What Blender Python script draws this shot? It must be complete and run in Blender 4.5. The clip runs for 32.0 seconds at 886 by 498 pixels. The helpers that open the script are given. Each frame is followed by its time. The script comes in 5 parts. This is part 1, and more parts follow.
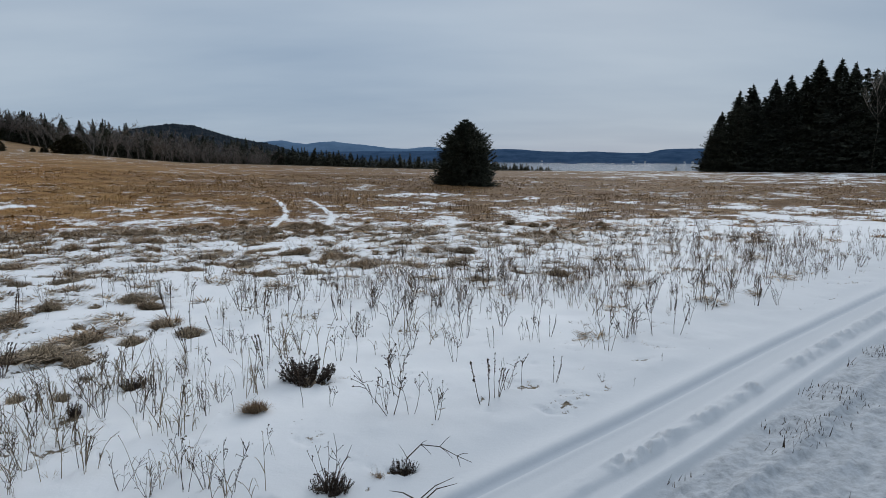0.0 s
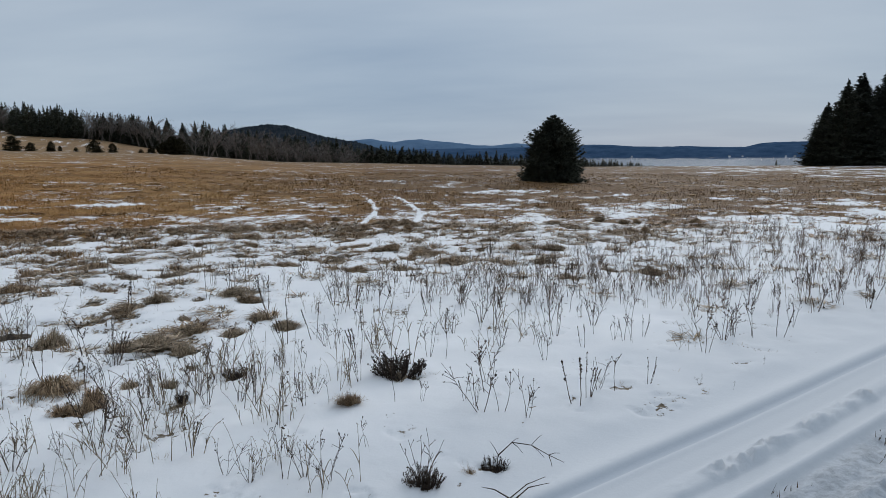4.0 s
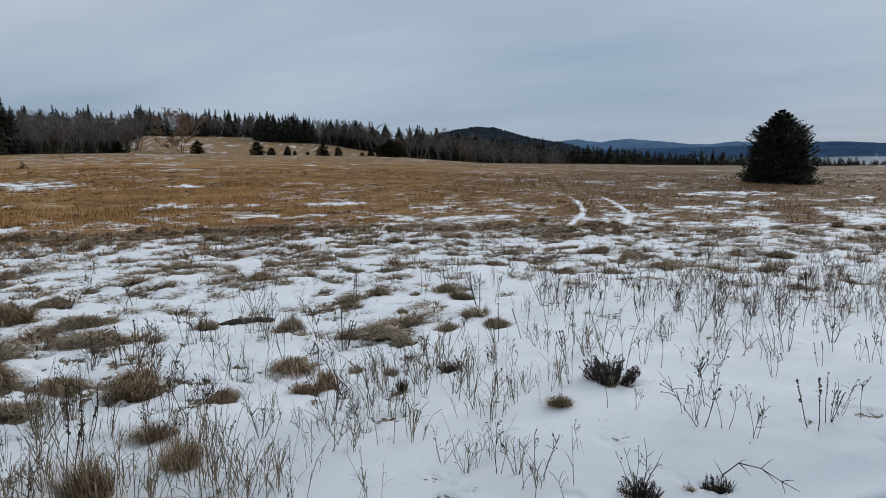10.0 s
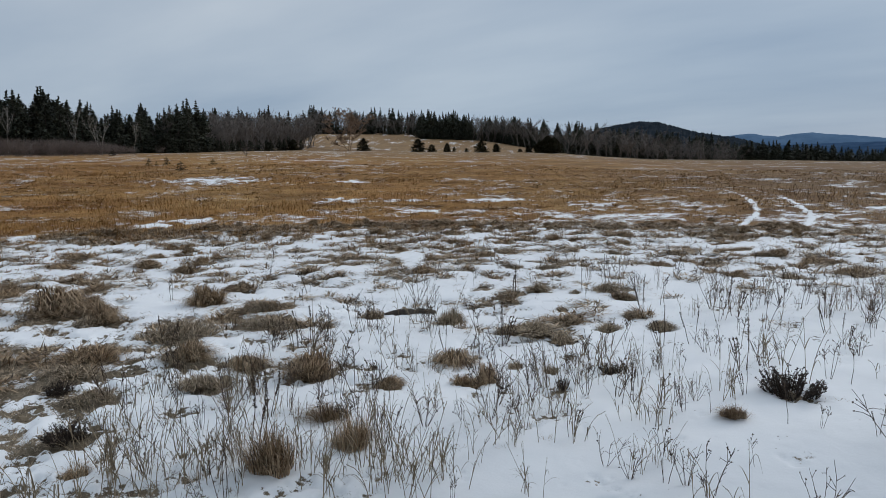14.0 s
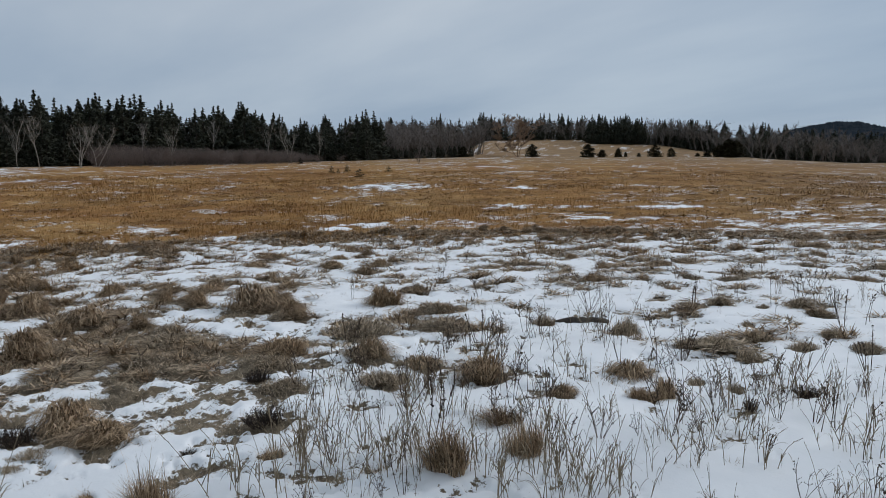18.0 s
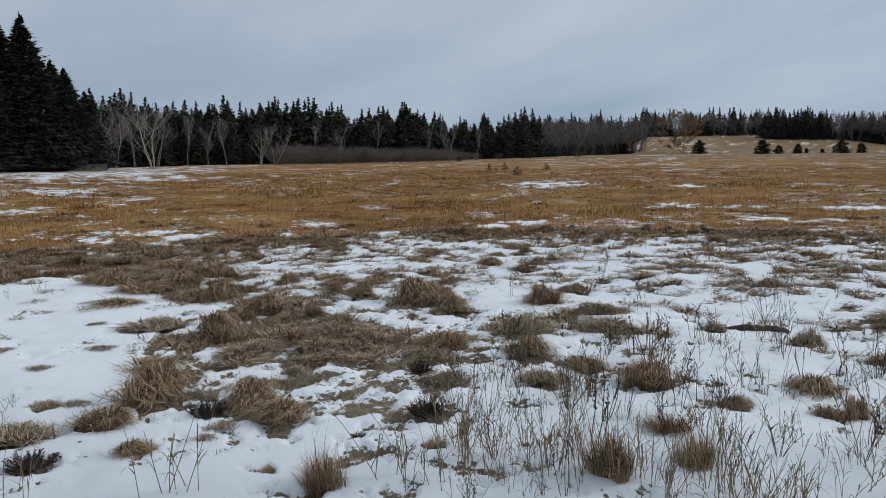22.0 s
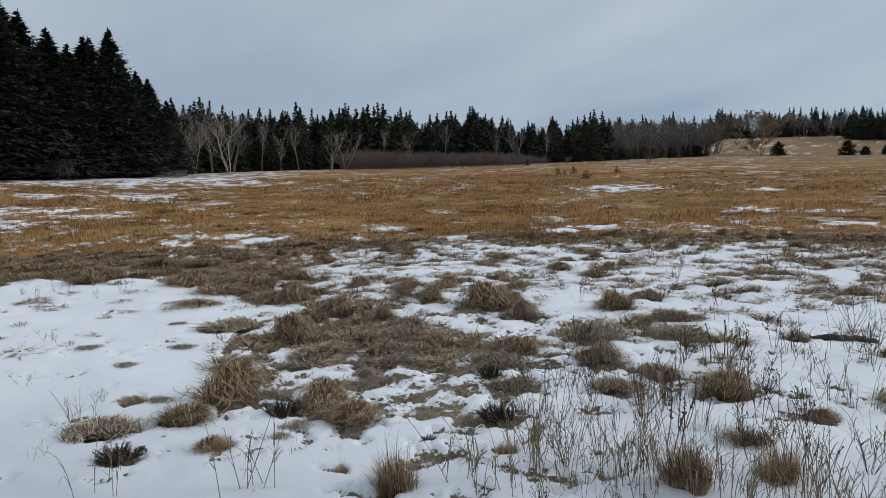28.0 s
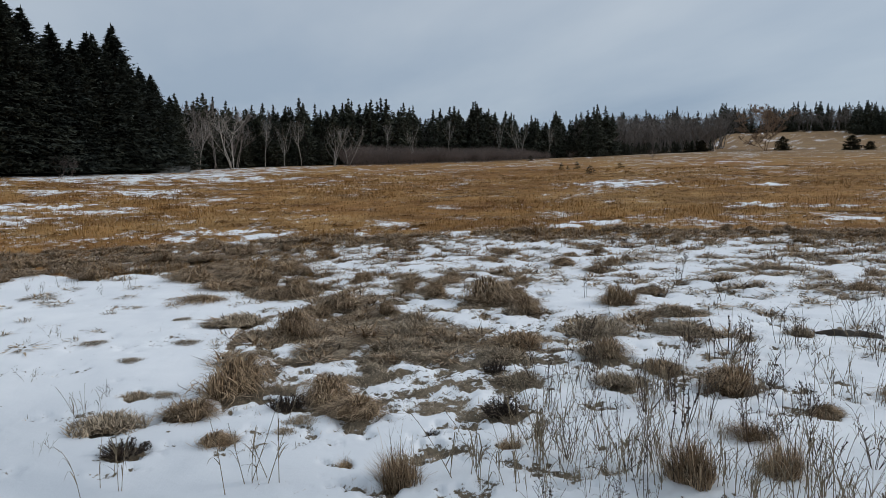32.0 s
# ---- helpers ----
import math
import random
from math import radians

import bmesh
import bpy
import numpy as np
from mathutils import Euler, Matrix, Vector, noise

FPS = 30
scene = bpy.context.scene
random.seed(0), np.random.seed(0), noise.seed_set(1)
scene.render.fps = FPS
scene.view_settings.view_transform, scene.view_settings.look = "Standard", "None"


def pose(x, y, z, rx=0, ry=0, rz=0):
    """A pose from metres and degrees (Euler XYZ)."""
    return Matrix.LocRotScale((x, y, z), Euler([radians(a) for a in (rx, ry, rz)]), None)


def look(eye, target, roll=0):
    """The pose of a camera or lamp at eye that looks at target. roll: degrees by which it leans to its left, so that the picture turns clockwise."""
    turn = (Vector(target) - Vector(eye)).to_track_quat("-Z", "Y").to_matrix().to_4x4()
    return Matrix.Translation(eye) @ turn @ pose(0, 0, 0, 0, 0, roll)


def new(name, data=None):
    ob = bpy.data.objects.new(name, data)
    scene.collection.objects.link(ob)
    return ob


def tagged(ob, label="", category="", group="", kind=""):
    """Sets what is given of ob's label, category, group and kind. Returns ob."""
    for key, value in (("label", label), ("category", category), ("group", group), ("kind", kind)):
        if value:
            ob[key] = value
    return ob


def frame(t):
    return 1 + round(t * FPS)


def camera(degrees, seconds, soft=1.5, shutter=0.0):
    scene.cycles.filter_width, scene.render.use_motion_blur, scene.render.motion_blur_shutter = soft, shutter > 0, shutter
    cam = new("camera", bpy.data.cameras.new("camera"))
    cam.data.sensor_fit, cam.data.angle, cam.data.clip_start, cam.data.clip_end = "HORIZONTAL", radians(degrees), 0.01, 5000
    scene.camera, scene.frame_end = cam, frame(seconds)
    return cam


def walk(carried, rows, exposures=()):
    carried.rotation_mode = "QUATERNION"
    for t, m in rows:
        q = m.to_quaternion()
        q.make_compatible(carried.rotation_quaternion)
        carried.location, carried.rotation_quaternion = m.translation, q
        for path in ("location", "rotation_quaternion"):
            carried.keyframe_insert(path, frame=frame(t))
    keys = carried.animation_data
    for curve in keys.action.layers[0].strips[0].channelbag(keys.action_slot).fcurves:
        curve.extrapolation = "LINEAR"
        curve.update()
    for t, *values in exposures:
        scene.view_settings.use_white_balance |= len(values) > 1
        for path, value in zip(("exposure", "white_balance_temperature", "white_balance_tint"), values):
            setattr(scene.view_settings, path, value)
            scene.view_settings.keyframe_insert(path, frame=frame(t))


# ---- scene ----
# ---------------------------------------------------------------- camera
# Somebody stands on a snowy track and turns to the left, holding the camera ahead of the body.
cam = camera(64.49, 32.0, soft=0.55)
EYE, ARM = 1.6, 0.27
# seconds, yaw (to the left), pitch, roll
ROWS = [
    (0.0, 0.00, -7.20, 0.35),
    (0.5, 0.15, -7.06, 0.08),
    (1.0, 0.37, -7.12, 0.07),
    (1.5, 0.65, -7.09, 0.11),
    (2.0, 1.39, -7.11, 0.03),
    (2.5, 2.66, -7.24, 0.01),
    (3.0, 4.25, -7.36, -0.13),
    (3.5, 5.66, -7.43, -0.16),
    (5.5, 11.34, -7.35, -0.61),
    (6.0, 12.75, -7.35, -0.55),
    (6.5, 14.09, -7.32, -0.57),
    (7.0, 15.02, -7.30, -0.61),
    (7.5, 16.96, -7.26, -0.76),
    (8.0, 18.53, -7.23, -0.76),
    (8.5, 20.00, -7.19, -0.67),
    (9.0, 21.87, -7.19, -0.74),
    (9.5, 22.45, -7.22, -0.70),
    (10.0, 23.66, -7.23, -0.78),
    (10.5, 25.38, -7.27, -0.83),
    (11.0, 26.92, -7.33, -0.95),
    (11.5, 28.06, -7.37, -0.91),
    (12.0, 29.80, -7.39, -0.97),
    (12.5, 31.53, -7.40, -0.99),
    (13.0, 33.49, -7.47, -1.01),
    (13.5, 34.95, -7.47, -0.96),
    (14.0, 36.36, -7.34, -0.90),
    (14.5, 37.86, -7.20, -0.65),
    (16.5, 44.86, -6.95, -0.93),
    (17.0, 46.76, -6.81, -1.00),
    (17.5, 48.27, -6.69, -1.19),
    (18.0, 49.94, -6.59, -1.32),
    (18.5, 51.57, -6.58, -1.38),
    (19.0, 52.77, -6.44, -1.10),
    (19.5, 54.51, -6.47, -1.09),
    (20.0, 56.14, -6.47, -1.24),
    (20.5, 58.33, -6.61, -1.30),
    (21.0, 59.72, -6.57, -1.28),
    (21.5, 60.90, -6.49, -1.25),
    (22.0, 62.62, -6.49, -1.37),
    (22.5, 63.88, -6.44, -1.43),
    (23.0, 64.98, -6.42, -1.48),
    (23.5, 65.82, -6.21, -1.68),
    (24.0, 66.31, -5.93, -1.79),
    (24.5, 66.78, -5.87, -1.80),
    (25.0, 66.93, -5.80, -1.80),
    (25.5, 67.21, -5.84, -1.83),
    (27.5, 67.90, -5.93, -1.79),
    (28.0, 68.10, -6.00, -1.69),
    (28.5, 68.16, -6.00, -1.63),
    (29.0, 68.23, -6.04, -1.64),
    (29.5, 68.22, -6.10, -1.61),
    (30.0, 68.22, -6.20, -1.67),
    (30.5, 68.14, -6.15, -1.73),
    (31.0, 68.20, -6.18, -1.77),
    (31.5, 68.25, -6.35, -1.75),
    (32.0, 68.38, -6.35, -1.79),
]


def held(yaw, pitch, roll):
    a = radians(yaw)
    at = pose(-ARM * math.sin(a), ARM * (math.cos(a) - 1), EYE, 0, 0, yaw)
    return at @ pose(0, 0, 0, 90 + pitch, 0, 0) @ pose(0, 0, 0, 0, 0, roll)


walk(cam, [(t, held(yaw, pitch, roll)) for t, yaw, pitch, roll in ROWS])

# ---------------------------------------------------------------- light
SUN_BEARING, SUN_HEIGHT = 14.0, 24.0        # degrees to the right of straight ahead, degrees up
scene.view_settings.exposure = 0.0


def build_world():
    world = bpy.data.worlds.new("overcast_sky")
    scene.world = world
    world.use_nodes = True
    nt = world.node_tree
    nt.nodes.clear()
    N, L = nt.nodes.new, nt.links.new
    out = N("ShaderNodeOutputWorld")
    sky = N("ShaderNodeTexSky")
    sky.sky_type, sky.sun_disc = "NISHITA", False
    sky.sun_elevation, sky.sun_rotation = radians(SUN_HEIGHT), radians(SUN_BEARING)
    clear = N("ShaderNodeBackground")
    clear.inputs["Strength"].default_value = 0.004
    L(sky.outputs["Color"], clear.inputs["Color"])
    # the cloud deck: grey-blue low down, paler overhead, with faint soft banks
    co = N("ShaderNodeTexCoord")
    split = N("ShaderNodeSeparateXYZ")
    L(co.outputs["Generated"], split.inputs[0])
    up = N("ShaderNodeMath")
    up.operation = "MAXIMUM"
    L(split.outputs["Z"], up.inputs[0])
    up.inputs[1].default_value = 0.0
    low = N("ShaderNodeMath")
    low.operation = "ADD"
    L(up.outputs[0], low.inputs[0])
    low.inputs[1].default_value = 0.16
    flat = N("ShaderNodeVectorMath")
    flat.operation = "DIVIDE"
    L(co.outputs["Generated"], flat.inputs[0])
    tri = N("ShaderNodeCombineXYZ")
    for i in range(3):
        L(low.outputs[0], tri.inputs[i])
    L(tri.outputs[0], flat.inputs[1])
    stretch = N("ShaderNodeMapping")
    stretch.inputs["Rotation"].default_value = (0, 0, radians(35))
    stretch.inputs["Scale"].default_value = (0.55, 1.15, 0.5)
    L(flat.outputs[0], stretch.inputs["Vector"])
    banks = N("ShaderNodeTexNoise")
    banks.inputs["Scale"].default_value, banks.inputs["Detail"].default_value = 0.75, 5.0
    banks.inputs["Roughness"].default_value = 0.5
    L(stretch.outputs[0], banks.inputs["Vector"])
    ramp = N("ShaderNodeValToRGB")
    ramp.color_ramp.elements[0].position, ramp.color_ramp.elements[0].color = 0.36, CLOUD_DARK
    ramp.color_ramp.elements[1].position, ramp.color_ramp.elements[1].color = 0.70, CLOUD_PALE
    L(banks.outputs["Fac"], ramp.inputs["Fac"])
    high = N("ShaderNodeValToRGB")
    high.color_ramp.interpolation = "EASE"
    high.color_ramp.elements[0].position, high.color_ramp.elements[0].color = 0.0, SKY_LOW
    high.color_ramp.elements[1].position, high.color_ramp.elements[1].color = 0.55, SKY_HIGH
    L(up.outputs[0], high.inputs["Fac"])
    mix = N("ShaderNodeMix")
    mix.data_type, mix.blend_type = "RGBA", "MULTIPLY"
    mix.inputs["Factor"].default_value = 1.0
    L(high.outputs["Color"], mix.inputs[6])
    L(ramp.outputs["Color"], mix.inputs[7])
    # bluer ahead, greyer towards the left
    leftward = N("ShaderNodeMath")
    leftward.operation, leftward.use_clamp = "MULTIPLY", True
    L(split.outputs["X"], leftward.inputs[0])
    leftward.inputs[1].default_value = -1.0
    tint = N("ShaderNodeMix")
    tint.data_type = "RGBA"
    L(leftward.outputs[0], tint.inputs["Factor"])
    tint.inputs[6].default_value, tint.inputs[7].default_value = SKY_AHEAD, SKY_LEFT
    toned = N("ShaderNodeMix")
    toned.data_type, toned.blend_type = "RGBA", "MULTIPLY"
    toned.inputs["Factor"].default_value = 1.0
    L(mix.outputs[2], toned.inputs[6])
    L(tint.outputs[2], toned.inputs[7])
    # the deck is thinner, and so paler, towards the left
    thin = N("ShaderNodeMath")
    thin.operation = "MULTIPLY_ADD"
    L(split.outputs["X"], thin.inputs[0])
    thin.inputs[1].default_value, thin.inputs[2].default_value = -0.12, 1.0
    deck = N("ShaderNodeBackground")
    power = N("ShaderNodeMath")
    power.operation = "MULTIPLY"
    L(thin.outputs[0], power.inputs[0])
    power.inputs[1].default_value = 0.76
    L(power.outputs[0], deck.inputs["Strength"])
    L(toned.outputs[2], deck.inputs["Color"])
    both = N("ShaderNodeAddShader")
    L(clear.outputs[0], both.inputs[0])
    L(deck.outputs[0], both.inputs[1])
    L(both.outputs[0], out.inputs["Surface"])


CLOUD_DARK, CLOUD_PALE = (0.84, 0.89, 0.95, 1), (1.20, 1.17, 1.14, 1)
SKY_AHEAD, SKY_LEFT = (0.982, 1.0, 1.010, 1), (1.065, 1.0, 0.940, 1)
SKY_LOW, SKY_HIGH = (0.378, 0.490, 0.632, 1), (0.60, 0.675, 0.765, 1)
build_world()
sun_data = bpy.data.lights.new("sun", "SUN")
sun_data.energy, sun_data.angle, sun_data.color = 1.36, radians(24), (1.0, 0.98, 0.965)
sun = new("sun", sun_data)
s_az, s_el = radians(-SUN_BEARING), radians(SUN_HEIGHT)
sun.matrix_world = look((-math.sin(s_az) * math.cos(s_el) * 100, math.cos(s_az) * math.cos(s_el) * 100, math.sin(s_el) * 100), (0, 0, 0))


# ---------------------------------------------------------------- materials
class Mat:
    """A principled material with a few shorthands for its nodes."""

    def __init__(self, name, rough=0.9, spec=0.3):
        self.m = bpy.data.materials.new(name)
        self.m.use_nodes = True
        self.nt = self.m.node_tree
        self.p = self.nt.nodes["Principled BSDF"]
        self.p.inputs["Roughness"].default_value = rough
        self.p.inputs["Specular IOR Level"].default_value = spec

    def node(self, kind):
        return self.nt.nodes.new("ShaderNode" + kind)

    def link(self, a, b):
        self.nt.links.new(a, b)

    def where(self):
        return self.node("TexCoord").outputs["Object"]

    def noise(self, scale, detail=4.0, rough=0.55, vector=None, stretch=None):
        n = self.node("TexNoise")
        n.inputs["Scale"].default_value, n.inputs["Detail"].default_value, n.inputs["Roughness"].default_value = scale, detail, rough
        v = vector or self.where()
        if stretch:
            mp = self.node("Mapping")
            mp.inputs["Scale"].default_value = stretch
            self.link(v, mp.inputs["Vector"])
            v = mp.outputs[0]
        self.link(v, n.inputs["Vector"])
        return n.outputs["Fac"]

    def ramp(self, fac, *stops):
        r = self.node("ValToRGB")
        e = r.color_ramp.elements
        while len(e) < len(stops):
            e.new(0.5)
        for i, (at, colour) in enumerate(stops):
            e[i].position, e[i].color = at, (*colour, 1)
        self.link(fac, r.inputs["Fac"])
        return r.outputs["Color"]

    def mix(self, fac, a, b, blend="MIX"):
        n = self.node("Mix")
        n.data_type, n.blend_type = "RGBA", blend
        for v, s in ((fac, n.inputs[0]), (a, n.inputs[6]), (b, n.inputs[7])):
            if hasattr(v, "links"):
                self.link(v, s)
            else:
                s.default_value = v if isinstance(v, (int, float)) else (*v, 1)
        return n.outputs[2]

    def math(self, op, a, b=0.0, clamp=False):
        n = self.node("Math")
        n.operation, n.use_clamp = op, clamp
        for v, s in ((a, n.inputs[0]), (b, n.inputs[1])):
            if hasattr(v, "links"):
                self.link(v, s)
            else:
                s.default_value = v
        return n.outputs[0]

    def attribute(self, name):
        n = self.node("Attribute")
        n.attribute_name = name
        return n.outputs["Fac"]

    def island(self):
        return self.node("NewGeometry").outputs["Random Per Island"]

    def each(self):
        return self.node("ObjectInfo").outputs["Random"]

    def bump(self, height, strength, distance):
        n = self.node("Bump")
        n.inputs["Strength"].default_value, n.inputs["Distance"].default_value = strength, distance
        self.link(height, n.inputs["Height"])
        self.link(n.outputs[0], self.p.inputs["Normal"])

    def colour(self, c):
        if hasattr(c, "links"):
            self.link(c, self.p.inputs["Base Color"])
        else:
            self.p.inputs["Base Color"].default_value = (*c, 1)
        return self.m


def ground_material():
    """Snow over dead grass; the snow's cover is an attribute of the ground, broken up finely here."""
    k = Mat("snowy_field", 0.85, 0.08)
    co = k.node("NewGeometry").outputs["Position"]
    cover = k.attribute("cover")
    fine = k.noise(4.5, 6.0, 0.7, co)
    tiny = k.noise(24.0, 4.0, 0.65, co)
    thin = k.math("SUBTRACT", 1.0, k.math("MULTIPLY", k.math("SUBTRACT", cover, 0.35), 3.0, True))
    fray = k.math("ADD", k.math("MULTIPLY", k.math("SUBTRACT", fine, 0.5), 1.5), k.math("MULTIPLY", k.math("SUBTRACT", tiny, 0.5), 1.25))
    edge = k.math("ADD", cover, k.math("MULTIPLY", thin, fray))
    snowy = k.math("MULTIPLY", k.math("ADD", edge, 0.05), 11.0, True)
    # the snow itself: white, a little greyer here and there at random
    drift = k.noise(0.9, 5.0, 0.6, co)
    white = k.ramp(drift, (0.3, (0.83, 0.845, 0.868)), (0.7, (0.91, 0.92, 0.93)))
    road = k.attribute("road")
    dirt = k.noise(16.0, 6.0, 0.7, co, (1, 1, 1))
    # the track's pressed snow is greyer; the grey fades out two metres left
    white = k.mix(k.attribute("packed_grey"), white, (0.50, 0.535, 0.575))
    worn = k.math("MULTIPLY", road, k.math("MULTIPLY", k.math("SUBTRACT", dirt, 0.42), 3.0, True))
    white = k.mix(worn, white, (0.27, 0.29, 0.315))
    # shade in the wheel groove, painted as a grey-blue band
    groove_shade = k.attribute("groove_shade")
    white = k.mix(groove_shade, white, (0.42, 0.47, 0.53))
    # dead grass, grey-brown near the track, fox-red out in the field
    far = k.attribute("field")
    broad = k.noise(0.11, 5.0, 0.65, co)
    mid = k.noise(1.1, 6.0, 0.7, co)
    clump = k.noise(5.0, 5.0, 0.7, co)
    blade = k.noise(30.0, 4.0, 0.8, co)
    band = k.noise(0.33, 6.0, 0.7, co)
    red = k.ramp(mid, (0.30, (0.150, 0.068, 0.022)), (0.46, (0.290, 0.145, 0.048)), (0.56, (0.370, 0.205, 0.075)), (0.72, (0.45, 0.30, 0.145)))
    dun = k.ramp(broad, (0.36, (0.240, 0.105, 0.034)), (0.5, (0.35, 0.188, 0.062)), (0.62, (0.37, 0.23, 0.092)))
    red = k.mix(0.5, red, dun)
    red = k.mix(0.85, red, k.ramp(band, (0.34, (0.42, 0.36, 0.34)), (0.46, (0.85, 0.82, 0.80)), (0.56, (1.1, 1.1, 1.1)), (0.7, (1.3, 1.4, 1.5))), "MULTIPLY")
    # slope: grass turns a duller tan with distance, from 70 to 135 metres
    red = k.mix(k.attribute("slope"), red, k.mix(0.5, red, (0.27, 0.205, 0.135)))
    grey = k.ramp(mid, (0.28, (0.072, 0.057, 0.042)), (0.5, (0.185, 0.148, 0.104)), (0.72, (0.33, 0.265, 0.19)))
    red = k.mix(k.attribute("gold"), k.mix(0.72, red, (0.118, 0.074, 0.043)), red)
    grass = k.mix(far, grey, red)
    dapple = k.ramp(clump, (0.32, (0.45, 0.43, 0.42)), (0.5, (0.95, 0.95, 0.95)), (0.68, (1.35, 1.38, 1.42)))
    grass = k.mix(k.math("SUBTRACT", 0.85, k.math("MULTIPLY", far, 0.45)), grass, dapple, "MULTIPLY")
    grass = k.mix(0.8, grass, k.ramp(blade, (0.3, (0.35, 0.35, 0.35)), (0.7, (1.5, 1.5, 1.5))), "MULTIPLY")
    coarse = k.math("SUBTRACT", 0.47, k.math("MULTIPLY", snowy, 0.40))
    high = k.math("ADD", k.math("MULTIPLY", snowy, 0.6), k.math("MULTIPLY", k.math("ADD", k.math("ADD", blade, tiny), clump), coarse))
    high = k.math("ADD", high, k.math("MULTIPLY", road, k.math("MULTIPLY", dirt, 0.8)))
    k.bump(high, 0.55, 0.04)
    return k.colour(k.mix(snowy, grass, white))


def needle_material(name, dark, pale):
    k = Mat(name, 0.8, 0.15)
    n = k.noise(1.5, 4.0)
    c = k.ramp(k.island(), (0.0, dark), (1.0, pale))
    c = k.mix(0.6, c, k.ramp(n, (0.3, (0.45, 0.45, 0.45)), (0.7, (1.35, 1.3, 1.2))), "MULTIPLY")
    c = k.mix(0.5, c, k.ramp(k.each(), (0.0, (0.7, 0.75, 0.8)), (1.0, (1.25, 1.15, 0.95))), "MULTIPLY")
    return k.colour(c)


def bark_material(name, dark, pale, scale=6.0):
    k = Mat(name, 0.9, 0.2)
    n = k.noise(scale, 6.0, 0.7, None, (1, 1, 0.3))
    k.bump(n, 0.6, 0.03)
    c = k.ramp(n, (0.3, dark), (0.7, pale))
    return k.colour(k.mix(0.5, c, k.ramp(k.each(), (0.0, (0.7, 0.7, 0.72)), (1.0, (1.25, 1.2, 1.15))), "MULTIPLY"))


def straw_material(name, dark, mid, pale, broad=0.0):
    k = Mat(name, 0.7, 0.25)
    c = k.ramp(k.island(), (0.0, dark), (0.5, mid), (1.0, pale))
    if broad:
        c = k.mix(0.8, c, k.ramp(k.noise(broad, 5.0, 0.7), (0.34, (0.62, 0.50, 0.44)), (0.5, (1.0, 0.97, 0.93)), (0.66, (1.2, 1.28, 1.4))), "MULTIPLY")
    n = k.noise(9.0, 4.0, 0.7)
    c = k.mix(0.6, c, k.ramp(n, (0.32, (0.45, 0.44, 0.43)), (0.68, (1.45, 1.45, 1.45))), "MULTIPLY")
    return k.colour(k.mix(0.5, c, k.ramp(k.each(), (0.0, (0.75, 0.75, 0.75)), (1.0, (1.2, 1.17, 1.1))), "MULTIPLY"))


def shaded_heart_material():
    """The tangled inside of a tuft, coloured dark for the shade between its blades."""
    k = Mat("shaded_tuft_heart", 0.9, 0.1)
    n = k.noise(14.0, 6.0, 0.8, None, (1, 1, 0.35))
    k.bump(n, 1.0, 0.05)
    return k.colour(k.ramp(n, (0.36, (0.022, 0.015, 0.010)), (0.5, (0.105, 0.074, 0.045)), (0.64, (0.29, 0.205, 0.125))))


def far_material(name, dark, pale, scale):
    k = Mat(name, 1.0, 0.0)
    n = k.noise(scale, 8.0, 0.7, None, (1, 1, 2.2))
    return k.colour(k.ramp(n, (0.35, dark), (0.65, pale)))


def water_material():
    k = Mat("cold_sea", 0.085, 0.4)
    n = k.noise(0.02, 5.0, 0.6, None, (1, 3, 1))
    k.bump(k.noise(0.25, 6.0, 0.7), 0.01, 0.05)
    return k.colour(k.ramp(n, (0.3, (0.10, 0.14, 0.17)), (0.7, (0.15, 0.19, 0.22))))


M_GROUND = ground_material()
M_NEEDLE = needle_material("spruce_needles", (0.026, 0.032, 0.028), (0.085, 0.096, 0.078))
# paler than the near needles: the haze of distance is in the colour
M_NEEDLE_HAZED = needle_material("hazed_spruce_needles", (0.038, 0.044, 0.036), (0.105, 0.111, 0.084))
M_JUNIPER = needle_material("juniper_needles", (0.020, 0.019, 0.010), (0.055, 0.048, 0.024))
M_BARK = bark_material("spruce_bark", (0.03, 0.024, 0.02), (0.10, 0.085, 0.07))
M_BIRCH = bark_material("pale_bark", (0.22, 0.20, 0.175), (0.46, 0.42, 0.375))
M_GREYWOOD = bark_material("grey_twigs", (0.125, 0.106, 0.094), (0.27, 0.235, 0.21))
M_REDWOOD = bark_material("red_brown_twigs", (0.17, 0.115, 0.08), (0.34, 0.24, 0.17))
M_SHRUB = bark_material("shrub_twigs", (0.100, 0.080, 0.072), (0.21, 0.172, 0.155))
M_STRAW = straw_material("dead_straw", (0.046, 0.029, 0.018), (0.295, 0.195, 0.112), (0.66, 0.50, 0.335))
M_HEART_SHADED = shaded_heart_material()
M_MATTED = straw_material("matted_grass", (0.065, 0.050, 0.035), (0.300, 0.230, 0.155), (0.66, 0.53, 0.39))
M_FIELD = straw_material("field_grass", (0.17, 0.088, 0.028), (0.335, 0.180, 0.058), (0.50, 0.34, 0.16), 0.45)
# duller than M_FIELD; set out mostly on bearings ahead
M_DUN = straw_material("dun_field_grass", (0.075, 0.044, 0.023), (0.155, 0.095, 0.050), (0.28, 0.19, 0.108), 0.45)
M_STALK = straw_material("weed_stalk", (0.020, 0.013, 0.009), (0.056, 0.036, 0.024), (0.15, 0.098, 0.062))
M_BROWN = straw_material("brown_weed_stalk", (0.055, 0.034, 0.022), (0.13, 0.084, 0.054), (0.27, 0.185, 0.12))
M_WITHER = straw_material("withered_leaves", (0.010, 0.007, 0.005), (0.026, 0.017, 0.012), (0.068, 0.044, 0.030))
